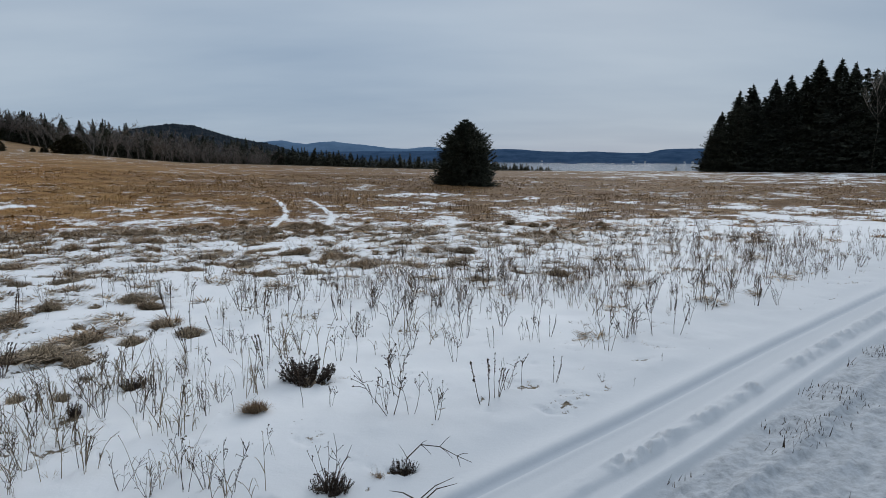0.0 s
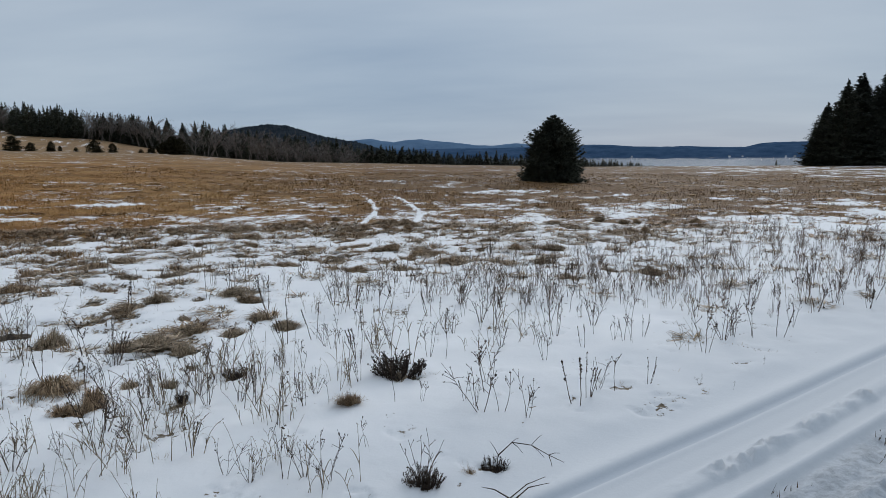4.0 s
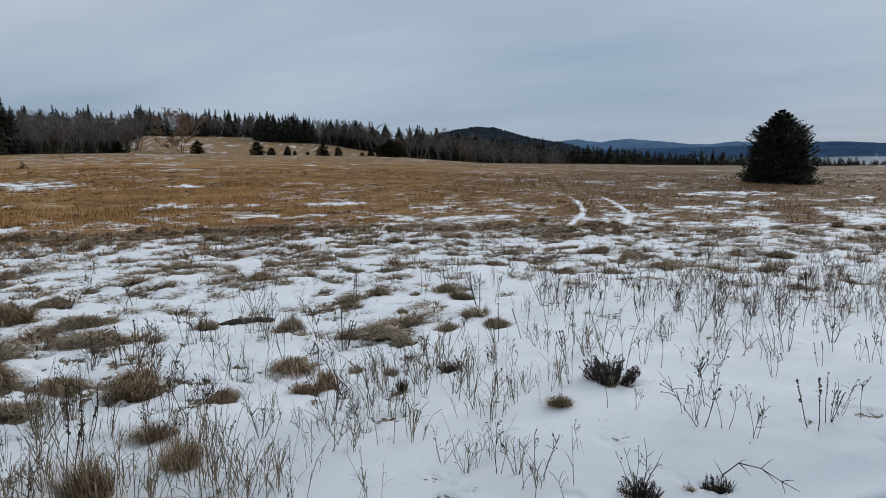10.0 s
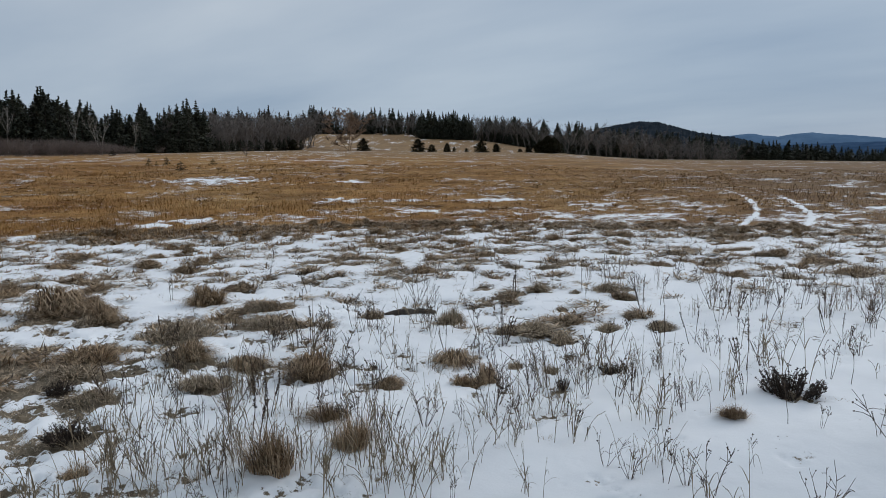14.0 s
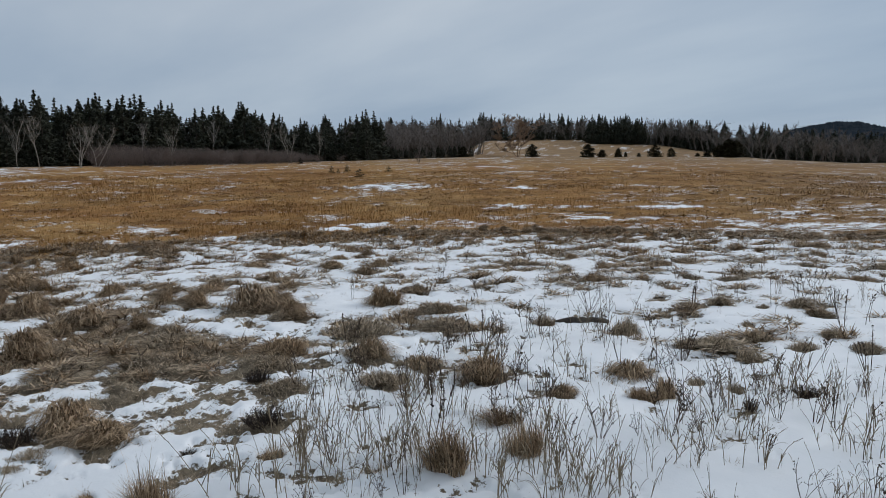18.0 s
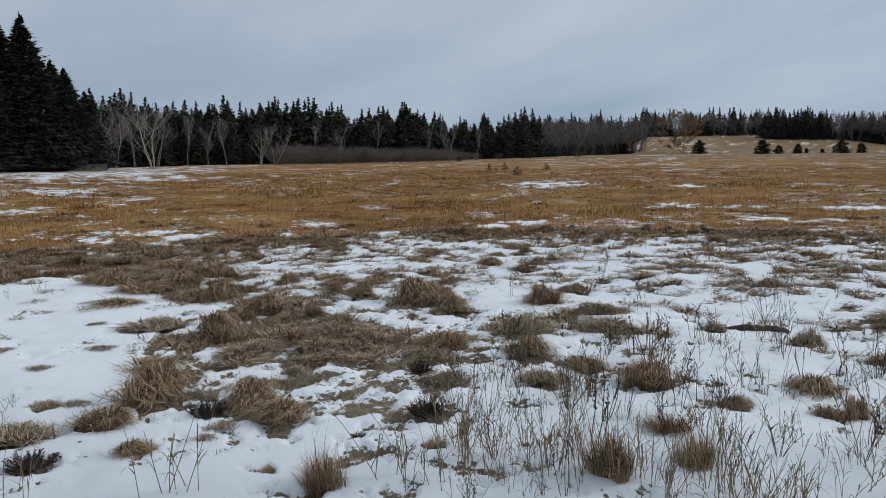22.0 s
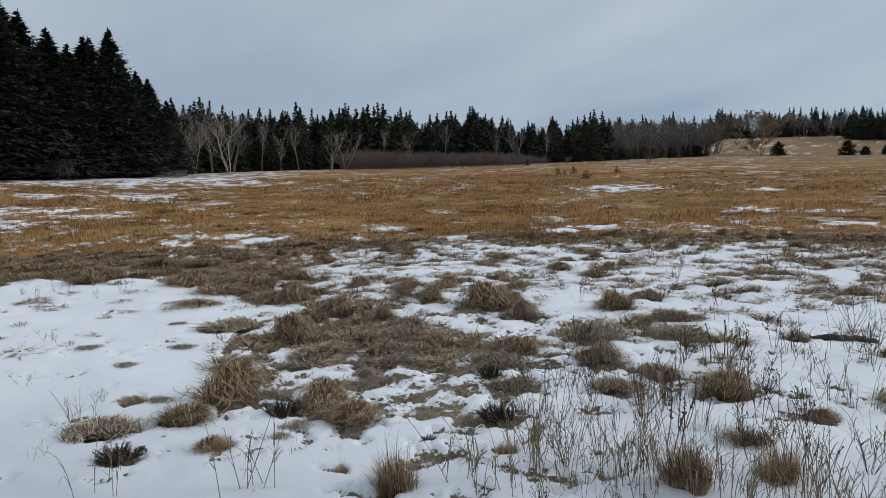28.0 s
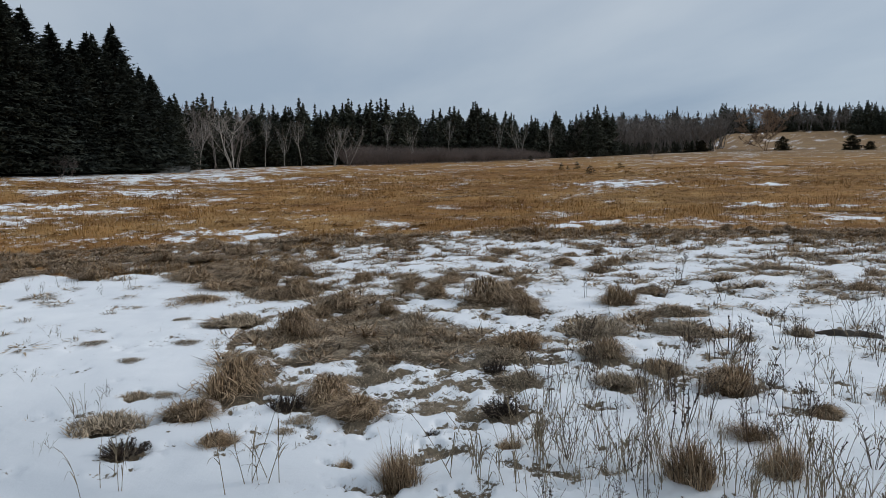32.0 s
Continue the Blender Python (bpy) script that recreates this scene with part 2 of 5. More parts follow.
M_SEED = straw_material("seed_heads", (0.018, 0.013, 0.010), (0.048, 0.034, 0.024), (0.12, 0.085, 0.055))
M_PALE = straw_material("pale_grass_stalk", (0.10, 0.075, 0.05), (0.20, 0.155, 0.10), (0.36, 0.29, 0.20))
# distance haze is mixed into the next two base colours as blue
M_HAZE_BLUE = far_material("hazed_mountain", (0.085, 0.150, 0.245), (0.130, 0.208, 0.315), 0.006)
M_HAZE_SHORE = far_material("hazed_far_shore", (0.028, 0.060, 0.115), (0.060, 0.105, 0.180), 0.012)
M_HILL = far_material("wooded_hill", (0.014, 0.021, 0.029), (0.040, 0.048, 0.058), 0.06)
M_SEA = water_material()


# ---------------------------------------------------------------- helpers for shapes
def mesh_of(name, verts, faces, material, smooth=False):
    """A mesh from arrays of corners and of triangles or quads."""
    verts, faces = np.asarray(verts, np.float32), np.asarray(faces, np.int32)
    me = bpy.data.meshes.new(name)
    n, k = faces.shape
    me.vertices.add(len(verts))
    me.vertices.foreach_set("co", verts.ravel())
    me.loops.add(n * k)
    me.loops.foreach_set("vertex_index", faces.ravel())
    me.polygons.add(n)
    me.polygons.foreach_set("loop_start", np.arange(0, n * k, k, dtype=np.int32))
    me.polygons.foreach_set("use_smooth", np.full(n, smooth))
    me.update(calc_edges=True)
    me.materials.append(material)
    return me


def part(name, me, parent, label=""):
    ob = new(name, me)
    ob.parent = parent
    return tagged(ob, label) if label else ob


def thing(name, m, label, category, group="", kind=""):
    ob = new(name)
    ob.empty_display_size = 0.2
    ob.matrix_basis = m
    return tagged(ob, label, category, group, kind)


def lattice(ix, iy, seed):
    h = (ix.astype(np.int64) * 374761393 + iy.astype(np.int64) * 668265263 + seed * 974634777) & 0x7FFFFFFF
    h = ((h ^ (h >> 13)) * 1274126177) & 0x7FFFFFFF
    return ((h ^ (h >> 16)) & 0xFFFF) / 65535.0


def value_noise(x, y, seed):
    ix, iy = np.floor(x), np.floor(y)
    fx, fy = x - ix, y - iy
    fx, fy = fx * fx * (3 - 2 * fx), fy * fy * (3 - 2 * fy)
    a, b = lattice(ix, iy, seed), lattice(ix + 1, iy, seed)
    c, d = lattice(ix, iy + 1, seed), lattice(ix + 1, iy + 1, seed)
    return (a + (b - a) * fx) * (1 - fy) + (c + (d - c) * fx) * fy


def fbm(x, y, size, seed, octaves=4, gain=0.5):
    """Noise from 0 to 1 about 0.5, with its largest features about `size` metres."""
    total, amp, norm = 0.0, 1.0, 0.0
    c, s = math.cos(0.6), math.sin(0.6)
    for o in range(octaves):
        total = total + amp * value_noise(x / size + 17.3 * o, y / size - 9.1 * o, seed + o)
        norm += amp
        amp, size = amp * gain, size * 0.47
        x, y = c * x - s * y, s * x + c * y
    return total / norm


def spread(v, steep=10.0):
    """Noise stretched to fill 0 to 1 evenly."""
    return 1 / (1 + np.exp(-(v - 0.5) * steep))


# ---------------------------------------------------------------- the lie of the land
# Bearings run to the left from straight ahead at the start; distances are from the place where the camera stands.
BEARING = np.array([-60, -30, -20, -4, 4, 20, 30, 38, 47, 55, 70, 80, 90, 100, 130])
FIELD_END = np.array([100, 100, 104, 105, 110, 130, 150, 150, 145, 122, 97, 86, 78, 64, 60])
FIELD_RISE = np.array([0.5, 0.45, 0.3, 0.1, 0.3, 0.9, 2.6, 2.95, 3.6, 3.1, 2.7, 2.55, 2.45, 2.35, 2.3])
SEA_LEVEL = -8.0


def bearing_of(x, y):
    return np.degrees(np.arctan2(-x, y))


def at_bearing(b, r):
    return -np.sin(np.radians(b)) * r, np.cos(np.radians(b)) * r


def smooth(a, b, v):
    t = np.clip((v - a) / (b - a), 0, 1)
    return t * t * (3 - 2 * t)


def land(x, y):
    """The height of the open land, without snow, ruts or tussocks."""
    x, y = np.asarray(x, float), np.asarray(y, float)
    r, b = np.hypot(x, y), bearing_of(x, y)
    bc = np.clip(b, -60, 130)
    end, rise = np.interp(bc, BEARING, FIELD_END), np.interp(bc, BEARING, FIELD_RISE)
    z = rise * np.clip((r - 13) / (end - 13), 0, 1)
    past = np.maximum(r - end, 0)
    seaward = (1 - smooth(20, 29, b)) * smooth(-150, -60, b)
    drop = -11 * (1 - np.exp(-(past / 150) ** 1.5))
    slope = 0.022 + 0.045 * smooth(27, 34, b) * (1 - smooth(46, 49, b))
    climb = slope * np.minimum(past, 130) + 0.012 * np.maximum(past - 130, 0)
    z = z + seaward * drop + (1 - seaward) * climb
    z = z + (fbm(x, y, 22, 5, 3) - 0.5) * 0.35 * smooth(9, 40, r) * (1 - 0.6 * smooth(60, 110, r))
    return z


# how much of the ground the snow covers, by distance (rows) and bearing (columns)
COVER_R = np.log(np.array([4, 6, 8.5, 11, 14, 17.5, 25, 40, 80]))
COVER_B = np.array([-33, -20, -8, 5, 18, 32, 45, 58, 72, 88])
COVER = np.array([
    [1.0, 1.0, 1.0, 1.0, 1.0, 0.97, 0.95, 0.88, 0.68, 0.95],
    [1.0, 1.0, 1.0, 1.0, 0.98, 0.84, 0.72, 0.54, 0.26, 0.50],
    [1.0, 1.0, 1.0, 0.97, 0.88, 0.76, 0.80, 0.74, 0.56, 0.60],
    [1.0, 1.0, 0.84, 0.66, 0.64, 0.66, 0.72, 0.74, 0.70, 0.33],
    [1.0, 0.93, 0.72, 0.62, 0.60, 0.60, 0.70, 0.74, 0.74, 0.33],
    [0.92, 0.64, 0.48, 0.46, 0.38, 0.30, 0.22, 0.18, 0.18, 0.22],
    [0.56, 0.30, 0.21, 0.22, 0.15, 0.13, 0.10, 0.06, 0.05, 0.26],
    [0.10, 0.06, 0.07, 0.10, 0.07, 0.07, 0.06, 0.06, 0.06, 0.16],
    [0.42, 0.30, 0.08, 0.07, 0.08, 0.10, 0.14, 0.12, 0.12, 0.46],
])

# tufts near the track: x, y, width, height
STRAW = ((-2.93, 2.19, 0.37, 0.41), (-2.80, 2.65, 0.32, 0.33), (-3.22, 2.89, 0.38, 0.20), (-3.72, 1.59, 0.26, 0.08), (-3.56, 0.86, 0.32, 0.34),
         (-3.88, 0.66, 0.14, 0.10), (-0.32, 3.37, 0.12, 0.10), (-1.17, 4.23, 0.23, 0.11))
DOMES = ((-4.02, 3.47, 0.45, 0.34), (-4.54, 3.35, 0.35, 0.21), (-5.05, 3.17, 0.40, 0.28), (-6.86, 4.64, 0.39, 0.38), (-7.01, 3.50, 0.37, 0.32),
         (-7.79, 3.49, 0.85, 0.53), (-3.35, 3.61, 0.24, 0.19), (-3.33, 4.38, 0.47, 0.28), (-2.88, 3.93, 0.24, 0.19), (-5.76, 2.62, 0.53, 0.28),
         (-2.82, 4.07, 0.23, 0.35), (-5.51, 0.21, 0.59, 0.45), (-5.11, -0.12, 0.44, 0.24), (-4.55, 0.05, 0.29, 0.20), (-7.24, 0.95, 0.53, 0.50),
         (-8.21, 1.74, 0.60, 0.39), (-7.61, 2.06, 0.28, 0.24), (-5.05, 0.84, 0.47, 0.29), (-4.62, 0.92, 0.46, 0.21), (-9.66, 1.27, 0.64, 0.36),
         (-8.51, 3.00, 0.35, 0.33))
FLATS = ((-5.89, 3.61, 0.61, 0.22), (-7.43, 5.51, 0.31, 0.23), (-6.13, 4.82, 0.39, 0.17), (-5.45, 4.34, 0.70, 0.15), (-4.86, 5.12, 0.24, 0.24),
         (-4.16, 5.51, 0.27, 0.32), (-4.39, 2.81, 0.33, 0.09), (-5.47, 2.42, 0.37, 0.15), (-4.83, 2.24, 0.30, 0.10), (-2.86, 5.32, 0.22, 0.15),
         (-2.67, 6.53, 0.22, 0.15), (-2.69, 5.97, 0.22, 0.16), (-2.33, 6.29, 0.22, 0.08), (-5.12, -0.60, 0.44, 0.13), (-5.75, -0.44, 0.26, 0.10),
         (-7.99, 0.51, 0.53, 0.17), (-6.74, 2.03, 0.31, 0.13), (-9.90, 0.17, 0.43, 0.15), (-10.04, 0.92, 0.33, 0.25), (-3.20, 5.46, 0.32, 0.16),
         (-2.86, 4.54, 0.24, 0.14))
LOW_TUFTS = ((-3.11, 6.00, 0.28, 0.11), (-4.09, 7.16, 0.27, 0.16), (-4.24, 6.86, 0.36, 0.12), (-3.69, 7.32, 0.20, 0.09), (-3.42, 7.63, 0.32, 0.15),
             (-3.13, 7.44, 0.22, 0.10), (-2.30, 6.25, 0.22, 0.09), (-3.43, 6.45, 0.16, 0.05), (-3.41, 5.40, 0.25, 0.10), (-2.58, 4.58, 0.18, 0.07),
             (0.40, 12.15, 0.40, 0.11), (1.12, 9.90, 0.27, 0.07), (1.63, 9.92, 0.30, 0.09), (0.18, 10.59, 0.35, 0.10), (1.02, 10.00, 0.22, 0.06), (0.46, 9.24, 0.23, 0.06))
DARK_CLUMPS = ((-0.53, 3.21, 0.17, 0.17), (-0.20, 3.46, 0.13, 0.19), (-4.95, 0.52, 0.23, 0.14), (-4.59, -0.47, 0.26, 0.10), (-4.07, 1.24, 0.10, 0.07), (-4.16, 1.74, 0.23, 0.17), (-5.13, 2.16, 0.19, 0.12),
               (-0.97, 4.89, 0.37, 0.27), (-2.28, 4.19, 0.08, 0.13), (-2.20, 4.83, 0.18, 0.15))
# lasting patches of snow in the field: bearing, distance, half its width, half its depth
PATCHES = (
    (54.4, 38.1, 1.8, 5.7), (44.2, 36.2, 0.7, 2.0), (24.9, 22.9, 0.7, 1.3), (41.8, 24.0, 1.4, 1.2), (33.4, 24.5, 0.9, 1.2), (58.3, 18.2, 1.0, 1.2), (38.2, 19.8, 1.2, 0.8),
    (1.8, 31.8, 1.7, 2.5), (24.6, 22.8, 0.8, 1.6), (24.1, 18.3, 1.0, 0.8), (-7.2, 30.2, 0.4, 2.8), (-16.4, 27.6, 1.0, 1.9), (3.9, 23.6, 0.7, 1.4), (91.0, 39.5, 1.3, 3.1),
    (43.9, 23.8, 1.2, 1.4), (87.4, 17.6, 1.3, 2.5), (69.2, 16.6, 0.9, 0.7), (98.0, 60.3, 2.9, 9.0), (91.1, 61.7, 5.0, 7.7), (98.5, 30.2, 1.5, 2.3), (83.6, 17.7, 0.5, 1.6),
    (26.7, 13.8, 0.5, 1.1), (16.9, 13.4, 0.5, 1.1))


def cover_of(x, y):
    """The snow's share of the ground round a place."""
    lr, b = np.log(np.maximum(np.hypot(x, y), 1.0)), bearing_of(x, y)
    i = np.clip(np.interp(lr, COVER_R, np.arange(9)), 0, 7.999)
    j = np.clip(np.interp(b, COVER_B, np.arange(10)), 0, 8.999)
    i0, j0 = i.astype(int), j.astype(int)
    fi, fj = i - i0, j - j0
    fi, fj = fi * fi * (3 - 2 * fi), fj * fj * (3 - 2 * fj)
    c = (COVER[i0, j0] * (1 - fj) + COVER[i0, j0 + 1] * fj) * (1 - fi) + (COVER[i0 + 1, j0] * (1 - fj) + COVER[i0 + 1, j0 + 1] * fj) * fi
    c = c + 0.03 * smooth(150, 215, np.exp(lr)) * smooth(26, 30, b) * smooth(50, 46, b)
    # the unbroken sheet of snow beside the brown grass, at the end of the turn
    r = np.exp(lr)
    outer = np.interp(b, (83.5, 86.4, 90, 93.5, 98.6), (8.3, 10.5, 11.9, 13.0, 13.5)) + 0.35 * np.sin(b * 0.9)
    inner = np.interp(b, (84, 86.6, 88, 90), (8.4, 7.5, 6.4, 3.0))
    sheet = smooth(83.5, 85.0, b) * smooth(0.5, -0.3, r - outer) * smooth(-0.3, 0.4, r - inner)
    return np.maximum(c, 0.985 * sheet)


# the curving wheel tracks out in the field: x of the pair's middle line, by y
TRACK = ((15.5, -3.3), (18.9, -3.65), (20.6, -3.95), (23.6, -4.75), (25.8, -5.35), (28.0, -6.1), (31.0, -7.4), (34.0, -8.9))


def track_mark(x, y):
    mid = np.interp(y, [p[0] for p in TRACK], [p[1] for p in TRACK])
    side = (x - mid) * 0.96
    on = smooth(15.4, 17.0, y) * (1 - 0.35 * smooth(25, 30, y)) * (1 - smooth(32, 34, y)) * (np.abs(side) < 3)
    wheel = np.exp(-((np.abs(side) - 0.62) / 0.10) ** 2)
    return on * wheel


def road_v(x, y):
    """Metres to the right of the line of the track on which the camera stands."""
    return 0.71 * x - 0.704 * y


def snow_of(x, y):
    """Above 0 where snow lies."""
    x, y = np.asarray(x, float), np.asarray(y, float)
    n = spread(0.24 * fbm(x, y, 0.9, 11, 3, 0.6) + 0.76 * fbm(x, y, 0.27, 31, 4, 0.75), 12.0)
    r, b = np.hypot(x, y), bearing_of(x, y)
    wide = spread(0.30 * fbm(x, y, 4.5, 57, 4, 0.62) + 0.70 * fbm(x, y, 1.1, 71, 5, 0.75), 13.0)
    n = n + (wide - n) * smooth(12, 22, r)
    s = cover_of(x, y) * 1.10 - 0.05 + 0.05 * smooth(14, 22, r) - n
    torn = fbm(x, y, 0.7, 83, 5, 0.8)
    for pb, pr, across, deep in PATCHES:
        d = ((b - pb) * math.pi / 180 * pr / (across * 1.5)) ** 2 + ((r - pr) / (deep * 0.8)) ** 2
        s = np.where(d < 3, np.maximum(s, 0.70 - 0.55 * d - 3.2 * (torn - 0.32)), s)
    bare = 0 * s
    for tufts, reach, force in ((STRAW, 0.20, 0.5), (DOMES, 0.36, 0.9), (FLATS, 0.44, 1.0), (LOW_TUFTS, 0.42, 0.9), (DARK_CLUMPS, 0.45, 0.8)):
        for tx, ty, w, h in tufts:
            bare = np.maximum(bare, force * np.exp(-((x - tx) ** 2 + (y - ty) ** 2) / (reach * w) ** 2))
    s = s - bare
    return np.maximum(s, track_mark(x, y) * 1.0 - 0.35 - 0.35 * n)


def rut_line(u, v):
    """The metres across the track, with the slight wander of the wheels taken out."""
    return v + (fbm(u, v * 0, 3.0, 91, 3) - 0.5) * 0.09 + 0.02


def rut_profile(v, u):
    """The worn snow of the track: a groove, a row of clods, a thin ridge and the trodden middle."""
    v = rut_line(u, v)
    clod = smooth(0.46, 0.58, fbm(u * 0.9, v * 1.6, 0.065, 95, 3, 0.65)) * smooth(0.30, 0.48, fbm(u, v * 0, 0.7, 97, 3))
    z = -0.024 * np.exp(-((v + 2.17) / 0.045) ** 4) + 0.006 * np.exp(-((v + 2.26) / 0.04) ** 2)
    z = z - 0.012 * smooth(-2.12, -2.06, v) * (1 - smooth(-1.95, -1.90, v))
    z = z + (0.036 * clod + 0.008) * np.exp(-((v + 1.84) / 0.052) ** 4)
    z = z - 0.018 * smooth(-1.81, -1.77, v)
    z = z + 0.022 * np.exp(-((v + 1.63) / 0.030) ** 2) - 0.018 * smooth(-1.63, -1.57, v)
    z = z + (0.034 + 0.02 * clod) * np.exp(-((v + 1.27) / 0.055) ** 2)
    rough = smooth(-1.60, -1.50, v) * (1 - smooth(1.5, 2.4, v))
    return z + rough * ((fbm(u * 0.45, v, 0.15, 99, 4, 0.7) - 0.5) * 0.075)


def ground_z(x, y):
    x, y = np.asarray(x, float), np.asarray(y, float)
    r = np.hypot(x, y)
    near = 1 - smooth(30, 60, r)
    z = land(x, y)
    v, u = road_v(x, y), 0.704 * x + 0.71 * y
    s = snow_of(x, y)
    on_road = smooth(-2.6, -2.35, v)
    z = z + near * (1 - on_road) * (0.035 * np.clip(s * 4, -0.6, 1) - 0.012 + (fbm(x, y, 1.4, 41, 4) - 0.5) * 0.09 + (fbm(x, y, 0.38, 43, 3) - 0.5) * 0.022)
    z = z + near * (1 - on_road) * 0.10 * np.clip(-s * 2.2, 0, 1) * fbm(x, y, 0.45, 77, 2) * smooth(3, 5, r)
    z = z + smooth(40, 25, r) * rut_profile(v, u)
    return z


def gold_of(x, y):
    """0 on bearings ahead, for dull brown grass, rising to 1 on the left, for golden."""
    return smooth(-2, 42, bearing_of(x, y) + 16 * (fbm(x, y, 9, 19, 3) - 0.5))


def build_ground():
    b = np.concatenate([np.arange(-180, -40, 4.0), np.arange(-40, 108, 0.26), np.arange(108, 180, 4.0)])
    r = np.concatenate([[0.0, 0.5, 1.0, 1.5, 1.9], np.geomspace(2.2, 14, 275), np.geomspace(14.14, 150, 165), np.geomspace(157, 460, 26), np.geomspace(500, 4900, 26)])
    B, R = np.meshgrid(np.radians(b), r)
    x, y = -np.sin(B) * R, np.cos(B) * R
    z = ground_z(x, y)
    nr, nb = x.shape
    i, j = np.meshgrid(np.arange(nr - 1), np.arange(nb), indexing="ij")
    a, c = i * nb + j, i * nb + (j + 1) % nb
    quads = np.stack([a, c, c + nb, a + nb], -1).reshape(-1, 4)
    me = mesh_of("ground", np.stack([x, y, z], -1).reshape(-1, 3), quads[:, ::-1], M_GROUND, True)
    v, u, rr = road_v(x, y), 0.704 * x + 0.71 * y, np.hypot(x, y)
    on_road = smooth(-2.5, -2.3, v) * smooth(60, 40, rr)
    trod = smooth(-1.62, -1.50, v) * smooth(60, 40, rr)
    # mask of the shade painted along the groove
    groove_shade = 0.8 * np.exp(-((rut_line(u, v) + 2.17) / 0.046) ** 4) * smooth(60, 40, rr)
    cover = snow_of(x, y) * (1 - on_road) + on_road
    for name, value in (("cover", cover), ("road", trod), ("groove_shade", groove_shade), ("packed_grey", (0.50 * smooth(-4.6, -2.4, v) + 0.22 * smooth(-2.24, -2.14, v) + 0.25 * smooth(-1.64, -1.55, v)) * smooth(60, 40, rr)), ("field", smooth(7.5, 15, rr + 5 * (fbm(x, y, 4, 3, 2) - 0.5))), ("gold", gold_of(x, y)), ("slope", smooth(70, 135, rr))):
        me.attributes.new(name, "FLOAT", "POINT").data.foreach_set("value", value.ravel().astype(np.float32))
    return tagged(new("ground", me), "snow-patched field of dead brown grass with a rutted snowy track", "ground", kind="structure")


ground = build_ground()


def ring_mesh(name, b0, b1, nb, r0, r1, nr, height, material):
    """A stretch of far land or water between two bearings and two distances."""
    B, R = np.meshgrid(np.radians(np.linspace(b0, b1, nb)), np.linspace(r0, r1, nr))
    x, y = -np.sin(B) * R, np.cos(B) * R
    z = height(np.degrees(B), (R - r0) / (r1 - r0), x, y)
    i, j = np.meshgrid(np.arange(nr - 1), np.arange(nb - 1), indexing="ij")
    a = i * nb + j
    quads = np.stack([a, a + nb, a + nb + 1, a + 1], -1).reshape(-1, 4)
    return mesh_of(name, np.stack([x, y, z], -1).reshape(-1, 3), quads, material, True)


def ridge(knots_b, knots_h, seed, rough, trees=0.0):
    """Height of a range of hills: rounded in depth, with an uneven skyline."""
    def height(b, d, x, y):
        top = np.interp(b, knots_b, knots_h)
        bumps = (fbm(b * 1.0, b * 0 + d * 0.3, 1.8, seed, 5, 0.6) - 0.5) * rough + (value_noise(b * 9.0, d * 20, seed + 9) - 0.5) * rough * 0.35
        bumps = bumps + (value_noise(b * 15.0, d * 33, seed + 4) - 0.5) * trees
        return SEA_LEVEL - 6 + (top + bumps - SEA_LEVEL + 6) * np.sin(np.clip(d, 0, 1) * math.pi * 0.55) ** 0.8
    return height


sea = new("sea", ring_mesh("sea", -75, 45, 60, 200, 4950, 40, lambda b, d, x, y: SEA_LEVEL + 0 * b, M_SEA))
tagged(sea, "calm grey bay of the sea beyond the field", "water", kind="structure")
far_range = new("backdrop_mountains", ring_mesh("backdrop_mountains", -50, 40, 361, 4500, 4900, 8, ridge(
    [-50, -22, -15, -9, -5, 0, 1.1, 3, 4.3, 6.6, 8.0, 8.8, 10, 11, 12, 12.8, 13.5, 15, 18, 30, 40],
    [60, 60, 50, 54, 60, 84, 92, 79, 82, 104, 114, 123, 117, 104, 112, 127, 122, 112, 80, 60, 60], 7, 7), M_HAZE_BLUE))
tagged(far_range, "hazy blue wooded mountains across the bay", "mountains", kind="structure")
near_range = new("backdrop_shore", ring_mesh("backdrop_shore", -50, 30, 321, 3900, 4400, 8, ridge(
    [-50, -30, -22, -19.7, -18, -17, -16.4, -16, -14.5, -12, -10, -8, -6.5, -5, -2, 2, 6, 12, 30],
    [72, 76, 80, 79, 76, 70, 58, 51, 51, 60, 57, 59, 68, 72, 66, 56, 54, 46, 20], 19, 5), M_HAZE_SHORE))
tagged(near_range, "wooded far shore of the bay, dark blue with haze", "shore", kind="structure")
hill = new("backdrop_hill", ring_mesh("backdrop_hill", 8, 60, 900, 900, 1250, 22, ridge(
    [8, 11, 12.5, 14, 15.1, 16.4, 17.8, 19.3, 21, 23.4, 25, 30, 60], [-10, 8, 18, 27, 30, 35, 43, 53, 55, 48, 38, 34, 34], 23, 3, 5), M_HILL))
tagged(hill, "dark wooded hill behind the forest", "hill", kind="structure")


